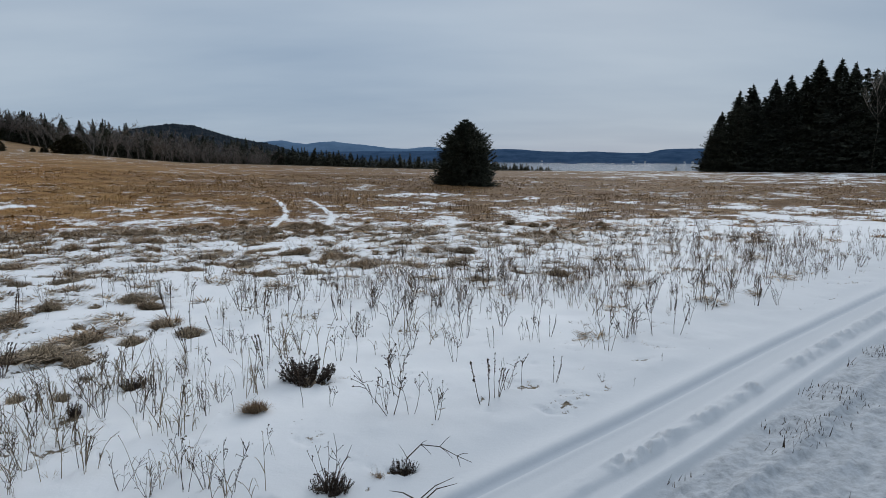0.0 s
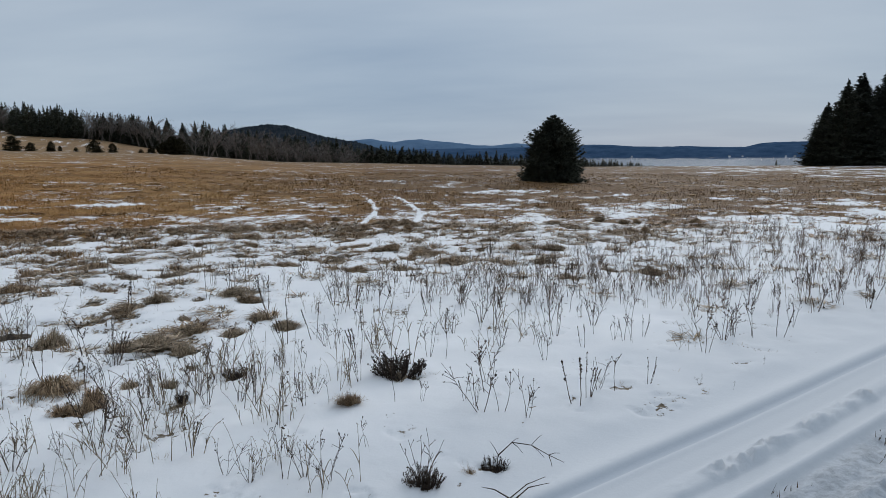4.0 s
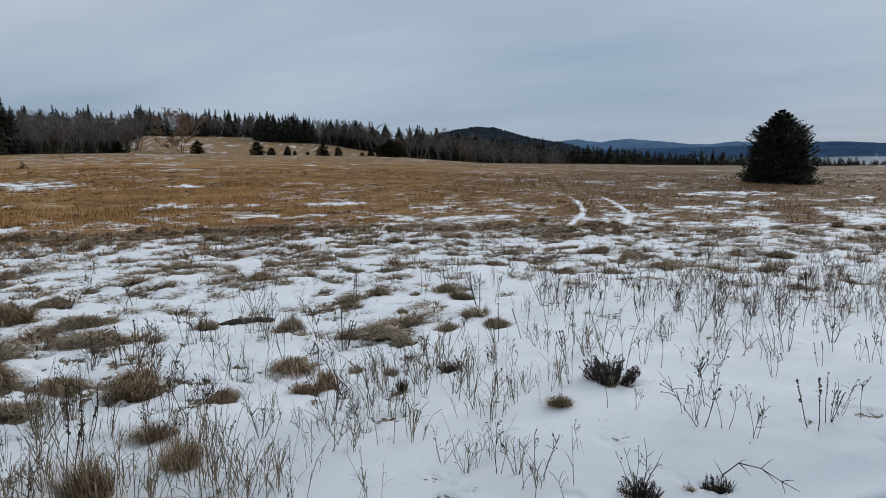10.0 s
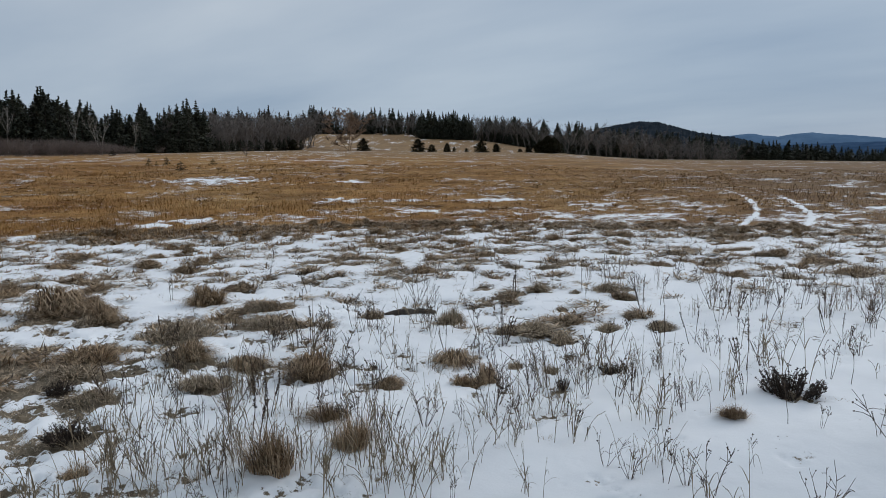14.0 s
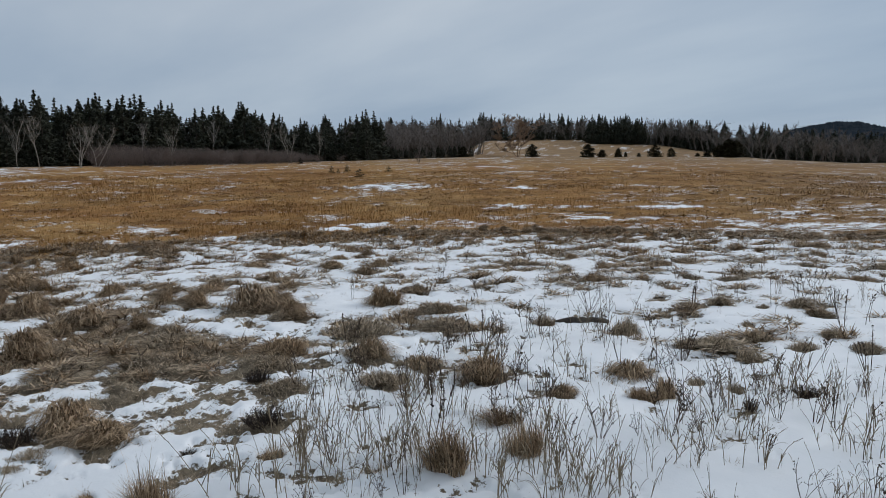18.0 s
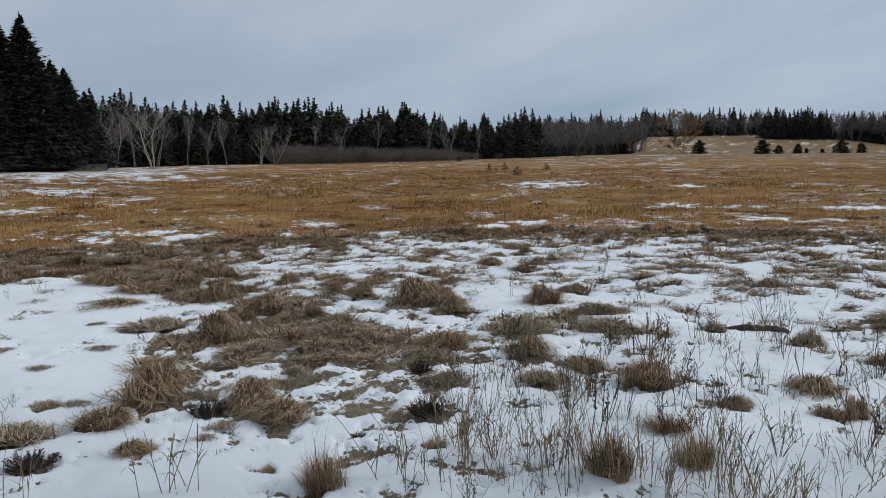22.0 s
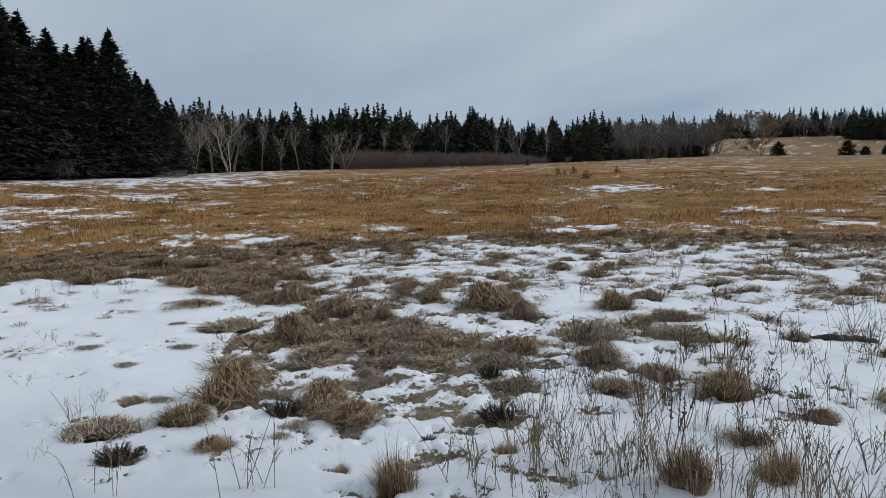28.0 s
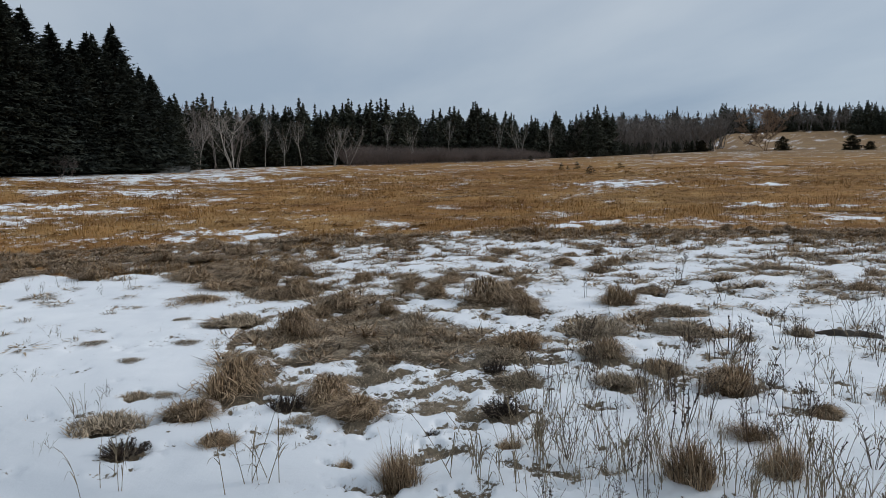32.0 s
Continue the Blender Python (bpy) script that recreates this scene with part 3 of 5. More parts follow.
# ---------------------------------------------------------------- trees
def tube(points, radii, sides=3):
    """Corners and triangles of a tapering limb along points."""
    p, k = np.asarray(points, float), len(points)
    d = np.gradient(p, axis=0)
    d /= np.linalg.norm(d, axis=1)[:, None] + 1e-9
    a = np.cross(d, [0.31, 0.17, 0.93])
    a /= np.linalg.norm(a, axis=1)[:, None] + 1e-9
    c = np.cross(d, a)
    t = np.arange(sides) / sides * 2 * math.pi
    v = p[:, None] + np.asarray(radii)[:, None, None] * (np.cos(t)[None, :, None] * a[:, None] + np.sin(t)[None, :, None] * c[:, None])
    i, j = np.meshgrid(np.arange(k - 1), np.arange(sides), indexing="ij")
    q0, q1 = i * sides + j, i * sides + (j + 1) % sides
    tri = np.concatenate([np.stack([q0, q1, q1 + sides], -1).reshape(-1, 3), np.stack([q0, q1 + sides, q0 + sides], -1).reshape(-1, 3)])
    return v.reshape(-1, 3), tri


def joined(pieces):
    vs, fs, n = [], [], 0
    for v, f in pieces:
        vs.append(v)
        fs.append(f + n)
        n += len(v)
    return np.concatenate(vs), np.concatenate(fs)


def spruce_meshes(name, h, reach, whorls, per, sprays, seed, needle, size=0.05, shape=0.85, low=0.03, ragged=0.25, jitter=0.25, fan=0.16, lift=0.26, slim=1.0, fill=0, lop=1.0, outline=None):
    """Trunk and crown of a spruce: whorls of drooping boughs clad in many small sprays of needles."""
    g = np.random.default_rng(seed)
    zt = np.linspace(0, h * 0.98, 7)
    trunk = tube(np.stack([0.02 * h * (g.random(7) - 0.5) * 0.3, 0.02 * h * (g.random(7) - 0.5) * 0.3, zt], -1), h * 0.014 * (1.03 - zt / h), 6)
    f = np.linspace(low, 0.985, whorls)
    f = np.repeat(f, per) + g.normal(0, jitter / whorls, whorls * per)
    f = np.clip(f, low * 0.6, 0.995)
    n = len(f)
    ang = g.random(n) * 2 * math.pi
    wide = np.sin(np.clip(f / 0.16, 0, 1) * math.pi / 2) ** 0.5
    taper = (1 - f) ** shape * (1 - 0.75 * f ** 9) * wide if outline is None else np.interp(f, *zip(*outline))
    side = 1 + lop * (0.22 * np.sin(ang * 2 + seed) + 0.18 * np.sin(ang * 3 + f * 14 + seed))
    length = reach * (taper * side * (1 - ragged + 1.6 * ragged * g.random(n)) + 0.02)
    tilt = (-0.30 + 0.55 * f if slim > 1.5 else -0.38 + 0.9 * f) + g.normal(0, 0.08 / slim ** 2, n)
    s = np.sqrt(np.linspace(0.10, 1.0, sprays))[None, :] + g.normal(0, 0.05, (n, sprays))
    s = np.clip(s, 0.06, 1.05)
    out = length[:, None] * s
    zz = f[:, None] * h + out * tilt[:, None] - 0.22 * out * s + lift * out * s ** 3
    a = ang[:, None] + g.normal(0, fan, (n, sprays)) * (1.1 - 0.5 * s)
    c = np.stack([np.cos(a) * out, np.sin(a) * out, zz], -1).reshape(-1, 3)
    ff, ar, tip = np.repeat(f, sprays), a.ravel(), s.ravel()
    if fill:                                  # needles deep inside the crown
        f2, a2 = low + (0.93 - low) * g.random(fill) ** 1.3, g.random(fill) * 2 * math.pi
        full = (1 - f2) ** shape * np.sin(np.clip(f2 / 0.16, 0, 1) * math.pi / 2) ** 0.5 if outline is None else np.interp(f2, *zip(*outline))
        q2 = 0.82 * reach * full * np.sqrt(g.random(fill))
        c = np.concatenate([c, np.stack([np.cos(a2) * q2, np.sin(a2) * q2, f2 * h - 0.15 * q2], -1)])
        ff, ar, tip = np.concatenate([ff, f2 * 0.4]), np.concatenate([ar, a2]), np.concatenate([tip, 0.3 + 0 * f2])
    m = len(c)
    sz = h * size * (0.55 + 0.75 * g.random(m)) * (0.28 + 0.72 * (1 - ff) ** 0.6)
    ar = ar + g.normal(0, 0.6 / slim, m)
    fwd = np.stack([np.cos(ar), np.sin(ar), g.normal(-0.25, 0.3, m) + (slim - 1) * 0.5 * tip], -1)
    left = np.stack([-np.sin(ar), np.cos(ar), g.normal(0, 0.25, m)], -1)
    down = np.stack([g.normal(0, 0.25, m), g.normal(0, 0.25, m), -np.ones(m)], -1)
    S = sz[:, None]
    fl1 = np.stack([c + fwd * S * 1.25 * slim, c - fwd * S * 0.45 + left * S * 0.42 / slim, c - fwd * S * 0.45 - left * S * 0.38 / slim + down * S * 0.15], 1)
    fl2 = np.stack([c + fwd * S * 0.45 * slim, c - fwd * S * 0.5 * slim, c + down * S * 0.85 / slim + fwd * S * 0.2], 1)
    crown = np.concatenate([fl1, fl2]).reshape(-1, 3)
    crown[:, 2] = np.maximum(crown[:, 2], 0.02)
    tri = np.arange(len(crown)).reshape(-1, 3)
    lead = tube([(0, 0, h * 0.93), (0.004 * h, 0, h * 1.015)], [h * 0.006, h * 0.001], 3)
    crown_v, crown_f = joined([(crown, tri), lead])
    return mesh_of(name + "_trunk", *trunk, M_BARK, True), mesh_of(name + "_crown", crown_v, crown_f, needle)


def bare_meshes(name, h, seed, material, stems=1, spread_out=0.5, levels=4, lean=0.1, kids=5, twig=0.004, start=0.3):
    """Trunk and twiggy crown of a leafless tree."""
    g = np.random.default_rng(seed)
    trunk, crown = [], []

    def grow(p, d, length, rad, level):
        k = 5 if level == 0 else 4 if level == 1 else 3
        pts, q, dd = [p], np.array(p, float), np.array(d, float)
        for _ in range(k - 1):
            dd = dd + g.normal(0, 0.13 + 0.05 * level, 3) + np.array([0, 0, 0.10])
            dd /= np.linalg.norm(dd)
            q = q + dd * length / (k - 1)
            pts.append(q.copy())
        rr = np.linspace(rad, rad * (0.35 if level else 0.25), k)
        (trunk if level == 0 else crown).append(tube(pts, rr, 5 if level == 0 else 3))
        if level + 1 >= levels:
            return
        pts = np.array(pts)
        for _ in range(kids + (2 if level == 0 else 0)):
            f = start + (1 - start) * g.random() if level == 0 else 0.2 + 0.8 * g.random()
            at = np.array([np.interp(f * (k - 1), np.arange(k), pts[:, c]) for c in range(3)])
            turn = g.random() * 2 * math.pi
            side = np.array([math.cos(turn), math.sin(turn), 0.15 + 0.5 * g.random()])
            nd = dd * (1 - spread_out) + side * spread_out
            nd /= np.linalg.norm(nd)
            grow(at, nd, length * (0.32 + 0.28 * g.random()) * (1.15 - 0.35 * f), max(rad * 0.42 * (1.1 - 0.5 * f), twig * h * 0.35), level + 1)

    for i in range(stems):
        t = i / max(stems, 1) * 2 * math.pi + g.random()
        ln = lean * (0.4 + g.random()) if stems == 1 else lean * (0.6 + 0.8 * g.random())
        d = np.array([math.cos(t) * ln, math.sin(t) * ln, 1.0])
        off = 0.0 if stems == 1 else 0.02 * h
        grow(np.array([math.cos(t) * off, math.sin(t) * off, -0.05]), d / np.linalg.norm(d), h * (0.72 + 0.12 * g.random()), h * 0.008 / math.sqrt(stems) + 0.002 * h, 0)
    return mesh_of(name + "_trunk", *joined(trunk), material, True), mesh_of(name + "_crown", *joined(crown), material)


def birch_meshes(name, h, seed, stems):
    """A pale tree whose trunk forks low into steep, curving limbs with upswept branches."""
    g = np.random.default_rng(seed)
    trunk, crown = [], []

    def limb(p, d, length, r0, r1, up, k=6, wander=0.10):
        pts, q, dd = [np.array(p, float)], np.array(p, float), np.array(d, float)
        for _ in range(k):
            dd = dd / np.linalg.norm(dd) + g.normal(0, wander, 3) + np.array([0, 0, up])
            q = q + dd / np.linalg.norm(dd) * length / k
            pts.append(q.copy())
        return np.array(pts), np.linspace(r0, r1, k + 1)

    for i in range(stems):
        t = i * 6.28 / stems + g.random()
        lean = 0.05 if stems == 1 else 0.10 + 0.22 * g.random()
        pts, rr = limb((0.1 * math.cos(t) * (stems > 1), 0.1 * math.sin(t) * (stems > 1), -0.1), (lean * math.cos(t), lean * math.sin(t), 1), h * (0.85 + 0.15 * g.random()), 0.0075 * h, 0.0012 * h, 0.06, 6, 0.10)
        trunk.append(tube(pts, rr, 6))
        for j in range(9 if stems == 1 else 6):
            f, t2 = 1.2 + 4.2 * g.random(), t + j * 2.4 + g.random()
            at = np.array([np.interp(f, np.arange(7), pts[:, c]) for c in range(3)])
            slope = 0.35 + 0.6 * g.random()
            lp, lr = limb(at, (slope * math.cos(t2), slope * math.sin(t2), 0.75), (h * 1.02 - at[2]) * (0.62 + 0.3 * g.random()), 0.0032 * h, 0.0008 * h, 0.13)
            crown.append(tube(lp, lr, 4))
            for _ in range(14):
                f2, t3 = 1.0 + 5.0 * g.random(), g.random() * 6.28
                a2 = np.array([np.interp(f2, np.arange(7), lp[:, c]) for c in range(3)])
                tp, tr = limb(a2, (0.6 * math.cos(t3), 0.6 * math.sin(t3), 0.55 + 0.4 * g.random()), h * (0.07 + 0.11 * g.random()), 0.0012 * h, 0.0005 * h, 0.10, 3, 0.15)
                crown.append(tube(tp, tr, 3))
    return mesh_of(name + "_trunk", *joined(trunk), M_BIRCH, True), mesh_of(name + "_crown", *joined(crown), M_BIRCH)


FINE = ("blades", "leaves", "stems", "twigs", "seed_heads", "side_twigs")      # parts made of pieces too fine to pick apart


class Kind:
    """A kind of tree or plant with a few shapes; plant() sets one of them out as a thing with its parts."""

    def __init__(self, name, parts, shapes, height, category, group=""):
        self.name, self.parts, self.shapes, self.height, self.category, self.group = name, parts, shapes, height, category, group
        self.n = 0

    def plant(self, x, y, h, label, turn=None, shape=None, width=1.0, sink=0.0, group=None, lean=(0, 0), without=""):
        self.n += 1
        g = np.random.default_rng(self.n * 7 + len(self.name))
        k = self.n % len(self.shapes) if shape is None else shape
        s = h / self.height
        w = s * width
        spin = g.random() * 360 if turn is None else turn
        m = pose(x, y, float(ground_z(x, y)) - sink, lean[0], lean[1], spin) @ Matrix.Diagonal((w, w, s, 1))
        ob = thing(self.name, m, label, self.category, self.group if group is None else group)
        first = ob
        for name, me in zip(self.parts, self.shapes[k]) if self.parts else self.shapes[k]:
            if name == without:
                continue
            loose = part(name, me, first if name == "seed_heads" else ob)
            if name == "side_twigs":
                first = loose
            if name in FINE:
                tagged(loose, kind="stuff")
        return ob


# the blunt outline of the lone spruce: share of its height, share of its reach
BROAD = ((0.0, 1.0), (0.10, 0.95), (0.2, 0.90), (0.42, 0.84), (0.58, 0.78), (0.68, 0.66), (0.75, 0.47), (0.84, 0.31), (0.92, 0.18), (1.0, 0.03))


def build_kinds():
    k = {}
    near = [spruce_meshes("near_spruce", 12, 2.5, 50, 12, 11, 100 + i, M_NEEDLE, 0.019, 0.90, 0.02, 0.30, 0.4, 0.17, 0.26, 1.15, 2600) for i in range(4)]
    k["near"] = Kind("spruce_tree", ("trunk", "crown"), near, 12, "tree", "edge of the spruce wood")
    rear = [spruce_meshes("rear_spruce", 12, 2.6, 24, 8, 5, 150 + i, M_NEEDLE, 0.042, 0.95, 0.02, 0.32) for i in range(3)]
    k["rear"] = Kind("spruce_tree", ("trunk", "crown"), rear, 12, "tree")
    far = [spruce_meshes("far_spruce", 10, 1.75 + 0.15 * i, 22, 7, 4, 200 + i, M_NEEDLE_HAZED, 0.050, 1.0, 0.03, 0.38) for i in range(6)]
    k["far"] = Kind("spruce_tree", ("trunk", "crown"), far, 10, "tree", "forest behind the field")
    k["lone"] = Kind("spruce_tree", ("trunk", "crown"), [spruce_meshes("lone_spruce", 4.25, 2.12, 19, 46, 30, 307, M_NEEDLE, 0.036, 0.64, 0.02, 0.22, 0.10, 0.08, 0.40, 1.6, 16000, 0.5, BROAD)], 4.2, "tree")
    jun = [spruce_meshes("juniper", 2.6, 1.25, 15, 17, 7, 400 + i, M_JUNIPER, 0.095, 0.6, 0.02, 0.22) for i in range(3)]
    k["juniper"] = Kind("young_spruce", ("trunk", "crown"), jun, 2.6, "tree", "young spruces on the slope")
    sap = [spruce_meshes("sapling", 1.2, 0.42, 9, 7, 4, 450 + i, M_JUNIPER, 0.09, 0.8, 0.03, 0.3) for i in range(2)]
    k["sapling"] = Kind("spruce_sapling", ("trunk", "crown"), sap, 1.2, "sapling", "saplings in the field")
    birch = [birch_meshes("birch", 8, 500 + i, (1, 1, 3, 2)[i]) for i in range(4)]
    k["birch"] = Kind("birch_tree", ("trunk", "crown"), birch, 8, "tree", "pale bare trees along the wood")
    grey = [bare_meshes("grey_tree", 9, 520 + i, M_GREYWOOD, 1 + i % 2, 0.42, 4, 0.1, 4, 0.008, 0.22) for i in range(4)]
    k["grey"] = Kind("bare_tree", ("trunk", "crown"), grey, 9, "tree", "leafless trees in the forest")
    red = [bare_meshes("round_tree", 6.5, 541, M_REDWOOD, 3, 0.62, 5, 0.40, 5, 0.012, 0.10)]
    k["round"] = Kind("bare_tree", ("trunk", "crown"), red, 6.5, "tree")
    shrub = [bare_meshes("shrub", 2.6, 560 + i, M_SHRUB, 8, 0.33, 3, 0.40, 4, 0.007, 0.2) for i in range(4)]
    k["shrub"] = Kind("bare_shrub", ("stems", "twigs"), shrub, 2.6, "shrub", "thicket in front of the forest")
    return k


KINDS = build_kinds()


REAR = []                     # trees of the back rows, joined into one mass further down


def wood(kind, count, seed, knots, depth, label, low=0.7, high=1.03, width=1.0, rear=False):
    """Trees along a line of (bearing, distance, height of the tallest), some of them up to `depth` metres further back."""
    g = np.random.default_rng(seed)
    kb, kr, kh = (np.array(c, float) for c in zip(*knots))
    for i in range(count):
        b = kb[0] + (kb[-1] - kb[0]) * (i + 0.8 * g.random()) / count
        if kind == "far":
            b = min(max(b + g.normal(0, 0.45), kb[0]), kb[-1])
        back = g.random() ** 1.3 * depth
        x, y = at_bearing(b, np.interp(b, kb, kr) + back)
        h = np.interp(b, kb, kh) * (low + (high - low) * g.random() ** 0.8) * (1 + 0.02 * g.normal())
        w = width * (0.85 + 0.3 * g.random())
        if rear:
            REAR.append((kind, float(x), float(y), float(h), w, g.random() * 6.28, g.integers(99)))
        else:
            KINDS[kind].plant(float(x), float(y), float(h), label, width=w, shape=(0, 1, 3)[i % 3] if kind == "birch" else None)


lone = KINDS["lone"].plant(*map(float, at_bearing(-1.75, 41.5)), 3.74, "broad dense dark green spruce standing alone in the brown field", turn=40)
# the dark wood beyond the track
DARK = "tall dark spruce at the edge of a dense wood"
UNDER = "dark young spruce under taller trees"
wood("near", 26, 1, [(-50, 99, 15.2), (-34, 99, 14.8), (-31.8, 99, 14.1), (-30.2, 99, 14.3), (-29.2, 99, 14.2), (-27.9, 100, 13.9), (-26.1, 100, 14.1), (-25.4, 100, 12.9), (-24.3, 100, 12.4), (-23.4, 101, 12.5), (-22.4, 101, 11.8), (-21.7, 101, 10.4)], 5, DARK, 0.82, 1.02, 1.75)
wood("near", 3, 51, [(-21.6, 102, 8.8), (-20.9, 102, 6.8), (-20.5, 102, 4.7)], 1, UNDER, 0.95, 1, 1.7)
wood("rear", 50, 21, [(-50, 104, 14.4), (-34, 104, 14.1), (-31.8, 104, 13.3), (-30.2, 104, 13.5), (-29.2, 104, 13.4), (-27.9, 105, 13.1), (-26.1, 105, 13.3), (-25.4, 105, 12.2), (-24.3, 105, 11.6), (-23.4, 106, 11.7), (-22.4, 106, 10.9), (-21.7, 106, 9.5)], 14, DARK, 0.8, 1, 1.8, rear=True)
wood("rear", 34, 22, [(-50, 98, 6.6), (-32, 98, 6.6), (-24, 99, 6.1), (-20.7, 101, 3.6)], 4, UNDER, 0.6, 1, 2.4, rear=True)
# the tall spruces at the end of the turn
wood("near", 26, 2, [(88.9, 78, 7.5), (89.3, 78, 8.5), (89.9, 77, 9.4), (90.6, 75, 10.1), (91.5, 73, 10.3), (92.3, 71, 11.1), (92.8, 70, 13.4), (93.9, 69, 12.6), (95.2, 67, 10.9), (96.2, 66, 13.1), (97.1, 65, 11.3), (98.3, 64, 12.4), (99.2, 63, 13.7), (112, 60, 13.4)], 2.5, DARK, 0.96, 1.02, 1.9)
wood("rear", 26, 23, [(88.9, 82, 6.3), (89.3, 82, 7.3), (89.9, 81, 8.2), (90.6, 79, 9), (91.5, 77, 9.2), (92.3, 75, 10.1), (92.8, 74, 12), (93.9, 73, 11.3), (95.2, 71, 9.7), (96.2, 70, 11.9), (97.1, 69, 10.1), (98.3, 68, 11.2), (99.2, 67, 12.4), (112, 64, 12.3)], 8, DARK, 0.8, 1, 2.2, rear=True)
wood("rear", 18, 24, [(89.2, 77, 3.3), (92, 72, 4.4), (100, 62, 4.8), (118, 60, 4.6)], 3, UNDER, 0.7, 1, 2.2, rear=True)
EDGE = "dark spruce in the forest edge"
LOW = "low dark spruce in the forest edge"
wood("far", 110, 3, [(54.8, 128, 7.8), (55.5, 127, 8.6), (57.1, 126, 7.8), (58.2, 124, 7.2), (59.2, 123, 8.5), (59.8, 122, 7.1), (60.3, 122, 5.8), (61.2, 120, 7.7), (62.2, 118, 6.9), (62.9, 117, 8.2), (63.9, 116, 7.5), (64.7, 115, 9.6), (66.2, 114, 8.7), (68.2, 112, 8.6), (69.7, 110, 8.2), (72.2, 108, 8.7), (73.8, 106, 9.6), (75.9, 105, 9.1), (77.5, 104, 8.6), (78.6, 103, 8.5), (79.2, 103, 10.2), (80, 103, 8.7), (82, 102, 8.8), (84, 101, 8.5), (86, 100, 9.4), (88.5, 99, 9.5), (93, 98, 9.5)], 7, EDGE, 0.86, 1.06, 1.25)
wood("far", 280, 31, [(54.8, 137, 7.5), (55.5, 136, 8.4), (57.1, 135, 7.4), (58.2, 133, 6.9), (59.2, 132, 8.3), (59.8, 131, 6.8), (60.3, 131, 5.4), (61.2, 129, 7.4), (62.2, 127, 6.6), (62.9, 126, 8), (63.9, 125, 7.3), (64.7, 124, 9.5), (66.2, 123, 8.5), (68.2, 121, 8.5), (69.7, 119, 8), (72.2, 117, 8.6), (73.8, 115, 9.6), (75.9, 114, 9), (77.5, 113, 8.5), (78.6, 112, 8), (79.2, 112, 9.8), (80, 112, 8.3), (82, 111, 8.5), (84, 110, 8.1), (86, 109, 9.1), (88.5, 108, 9.2), (93, 107, 9.2)], 16, EDGE, 0.82, 1.03, 1.8, rear=True)
wood("far", 110, 34, [(56, 124, 4), (60, 120, 3.3), (66, 112, 3.9), (75, 103, 4.3), (84, 96, 4.5), (90, 90, 4.6)], 6, LOW, 0.6, 1, 2.2, rear=True)
SKY = "dark spruce on the skyline of the forest"
wood("far", 70, 5, [(37.8, 262, 9.3), (41, 262, 10), (43, 262, 9.4), (47, 260, 10.7), (50, 250, 14.7), (53, 235, 13.7), (57, 190, 10.9)], 16, SKY, 0.7, 1.02, 1.2, rear=True)
wood("far", 90, 36, [(37.8, 272, 7.6), (41, 272, 8.4), (43, 272, 7.7), (47, 270, 9.2), (50, 260, 13.6), (53, 245, 12.7), (57, 200, 10.2)], 14, SKY, 0.72, 0.98, 1.5, rear=True)
wood("far", 50, 52, [(37.8, 258, 3.8), (43, 257, 3.3), (48, 250, 5.8)], 5, LOW, 0.6, 1, 2, rear=True)
wood("far", 50, 53, [(47.6, 146, 2.4), (52, 139, 2.6), (55, 130, 2.8), (59, 124, 2.9)], 5, LOW, 0.6, 1, 1.9, rear=True)
STAND = "dark spruce in a stand on the slope"
wood("far", 56, 6, [(28.3, 196, 8.2), (29.8, 200, 8.3), (31.1, 205, 8), (32.8, 210, 7.2), (33.6, 212, 7.1), (34.5, 214, 7.8), (35.5, 217, 9.2), (36.5, 220, 8.2), (37.5, 223, 9.7), (38.2, 224, 8.5)], 9, STAND, 0.74, 1.02, 1.25)
wood("far", 70, 37, [(28.3, 206, 7.4), (29.8, 210, 7.4), (31.1, 215, 6.9), (32.8, 220, 6), (33.6, 222, 5.9), (34.5, 224, 6.5), (35.5, 227, 8), (36.5, 230, 7), (37.5, 233, 8.6), (38.2, 234, 7.3)], 18, STAND, 0.7, 0.98, 1.6, rear=True)
wood("far", 44, 38, [(28.4, 192, 4.5), (32, 205, 3.6), (34, 210, 3.6), (38.2, 221, 3.9)], 4, LOW, 0.6, 1, 2, rear=True)
wood("far", 60, 7, [(14, 212, 9.6), (16.5, 205, 9.4), (18, 200, 9.9), (19.5, 192, 9.5), (21.5, 182, 8.5), (24.3, 172, 6.8), (26.5, 166, 5.4), (28, 164, 5)], 10, EDGE, 0.62, 1.02, 1.35)
wood("far", 60, 39, [(14.5, 236, 12.3), (18, 235, 14), (21, 225, 13.6), (24, 222, 11.9), (26, 222, 10.7), (28.5, 222, 8.9)], 20, EDGE, 0.82, 1, 1.4, rear=True)
wood("far", 50, 40, [(14.5, 206, 6.4), (20, 184, 5.1), (27, 166, 2.1)], 6, LOW, 0.6, 1, 2, rear=True)
SHORE = "dark spruce above the shore"
wood("far", 90, 8, [(-2.6, 250, 9.7), (0, 250, 8.9), (1, 250, 9.1), (2.7, 250, 10.1), (5.2, 250, 9.7), (7.2, 248, 10), (9.7, 244, 10.8), (11.8, 240, 11.2), (14.7, 232, 10.6)], 14, SHORE, 0.84, 1.02, 1.5, rear=True)
wood("far", 70, 41, [(-2.6, 264, 9.7), (0, 264, 8.8), (1, 264, 9), (2.7, 264, 10.1), (5.2, 264, 9.7), (7.2, 262, 10.1), (9.7, 258, 11), (11.8, 254, 11.5), (14.7, 246, 10.9)], 36, SHORE, 0.84, 1, 1.8, rear=True)
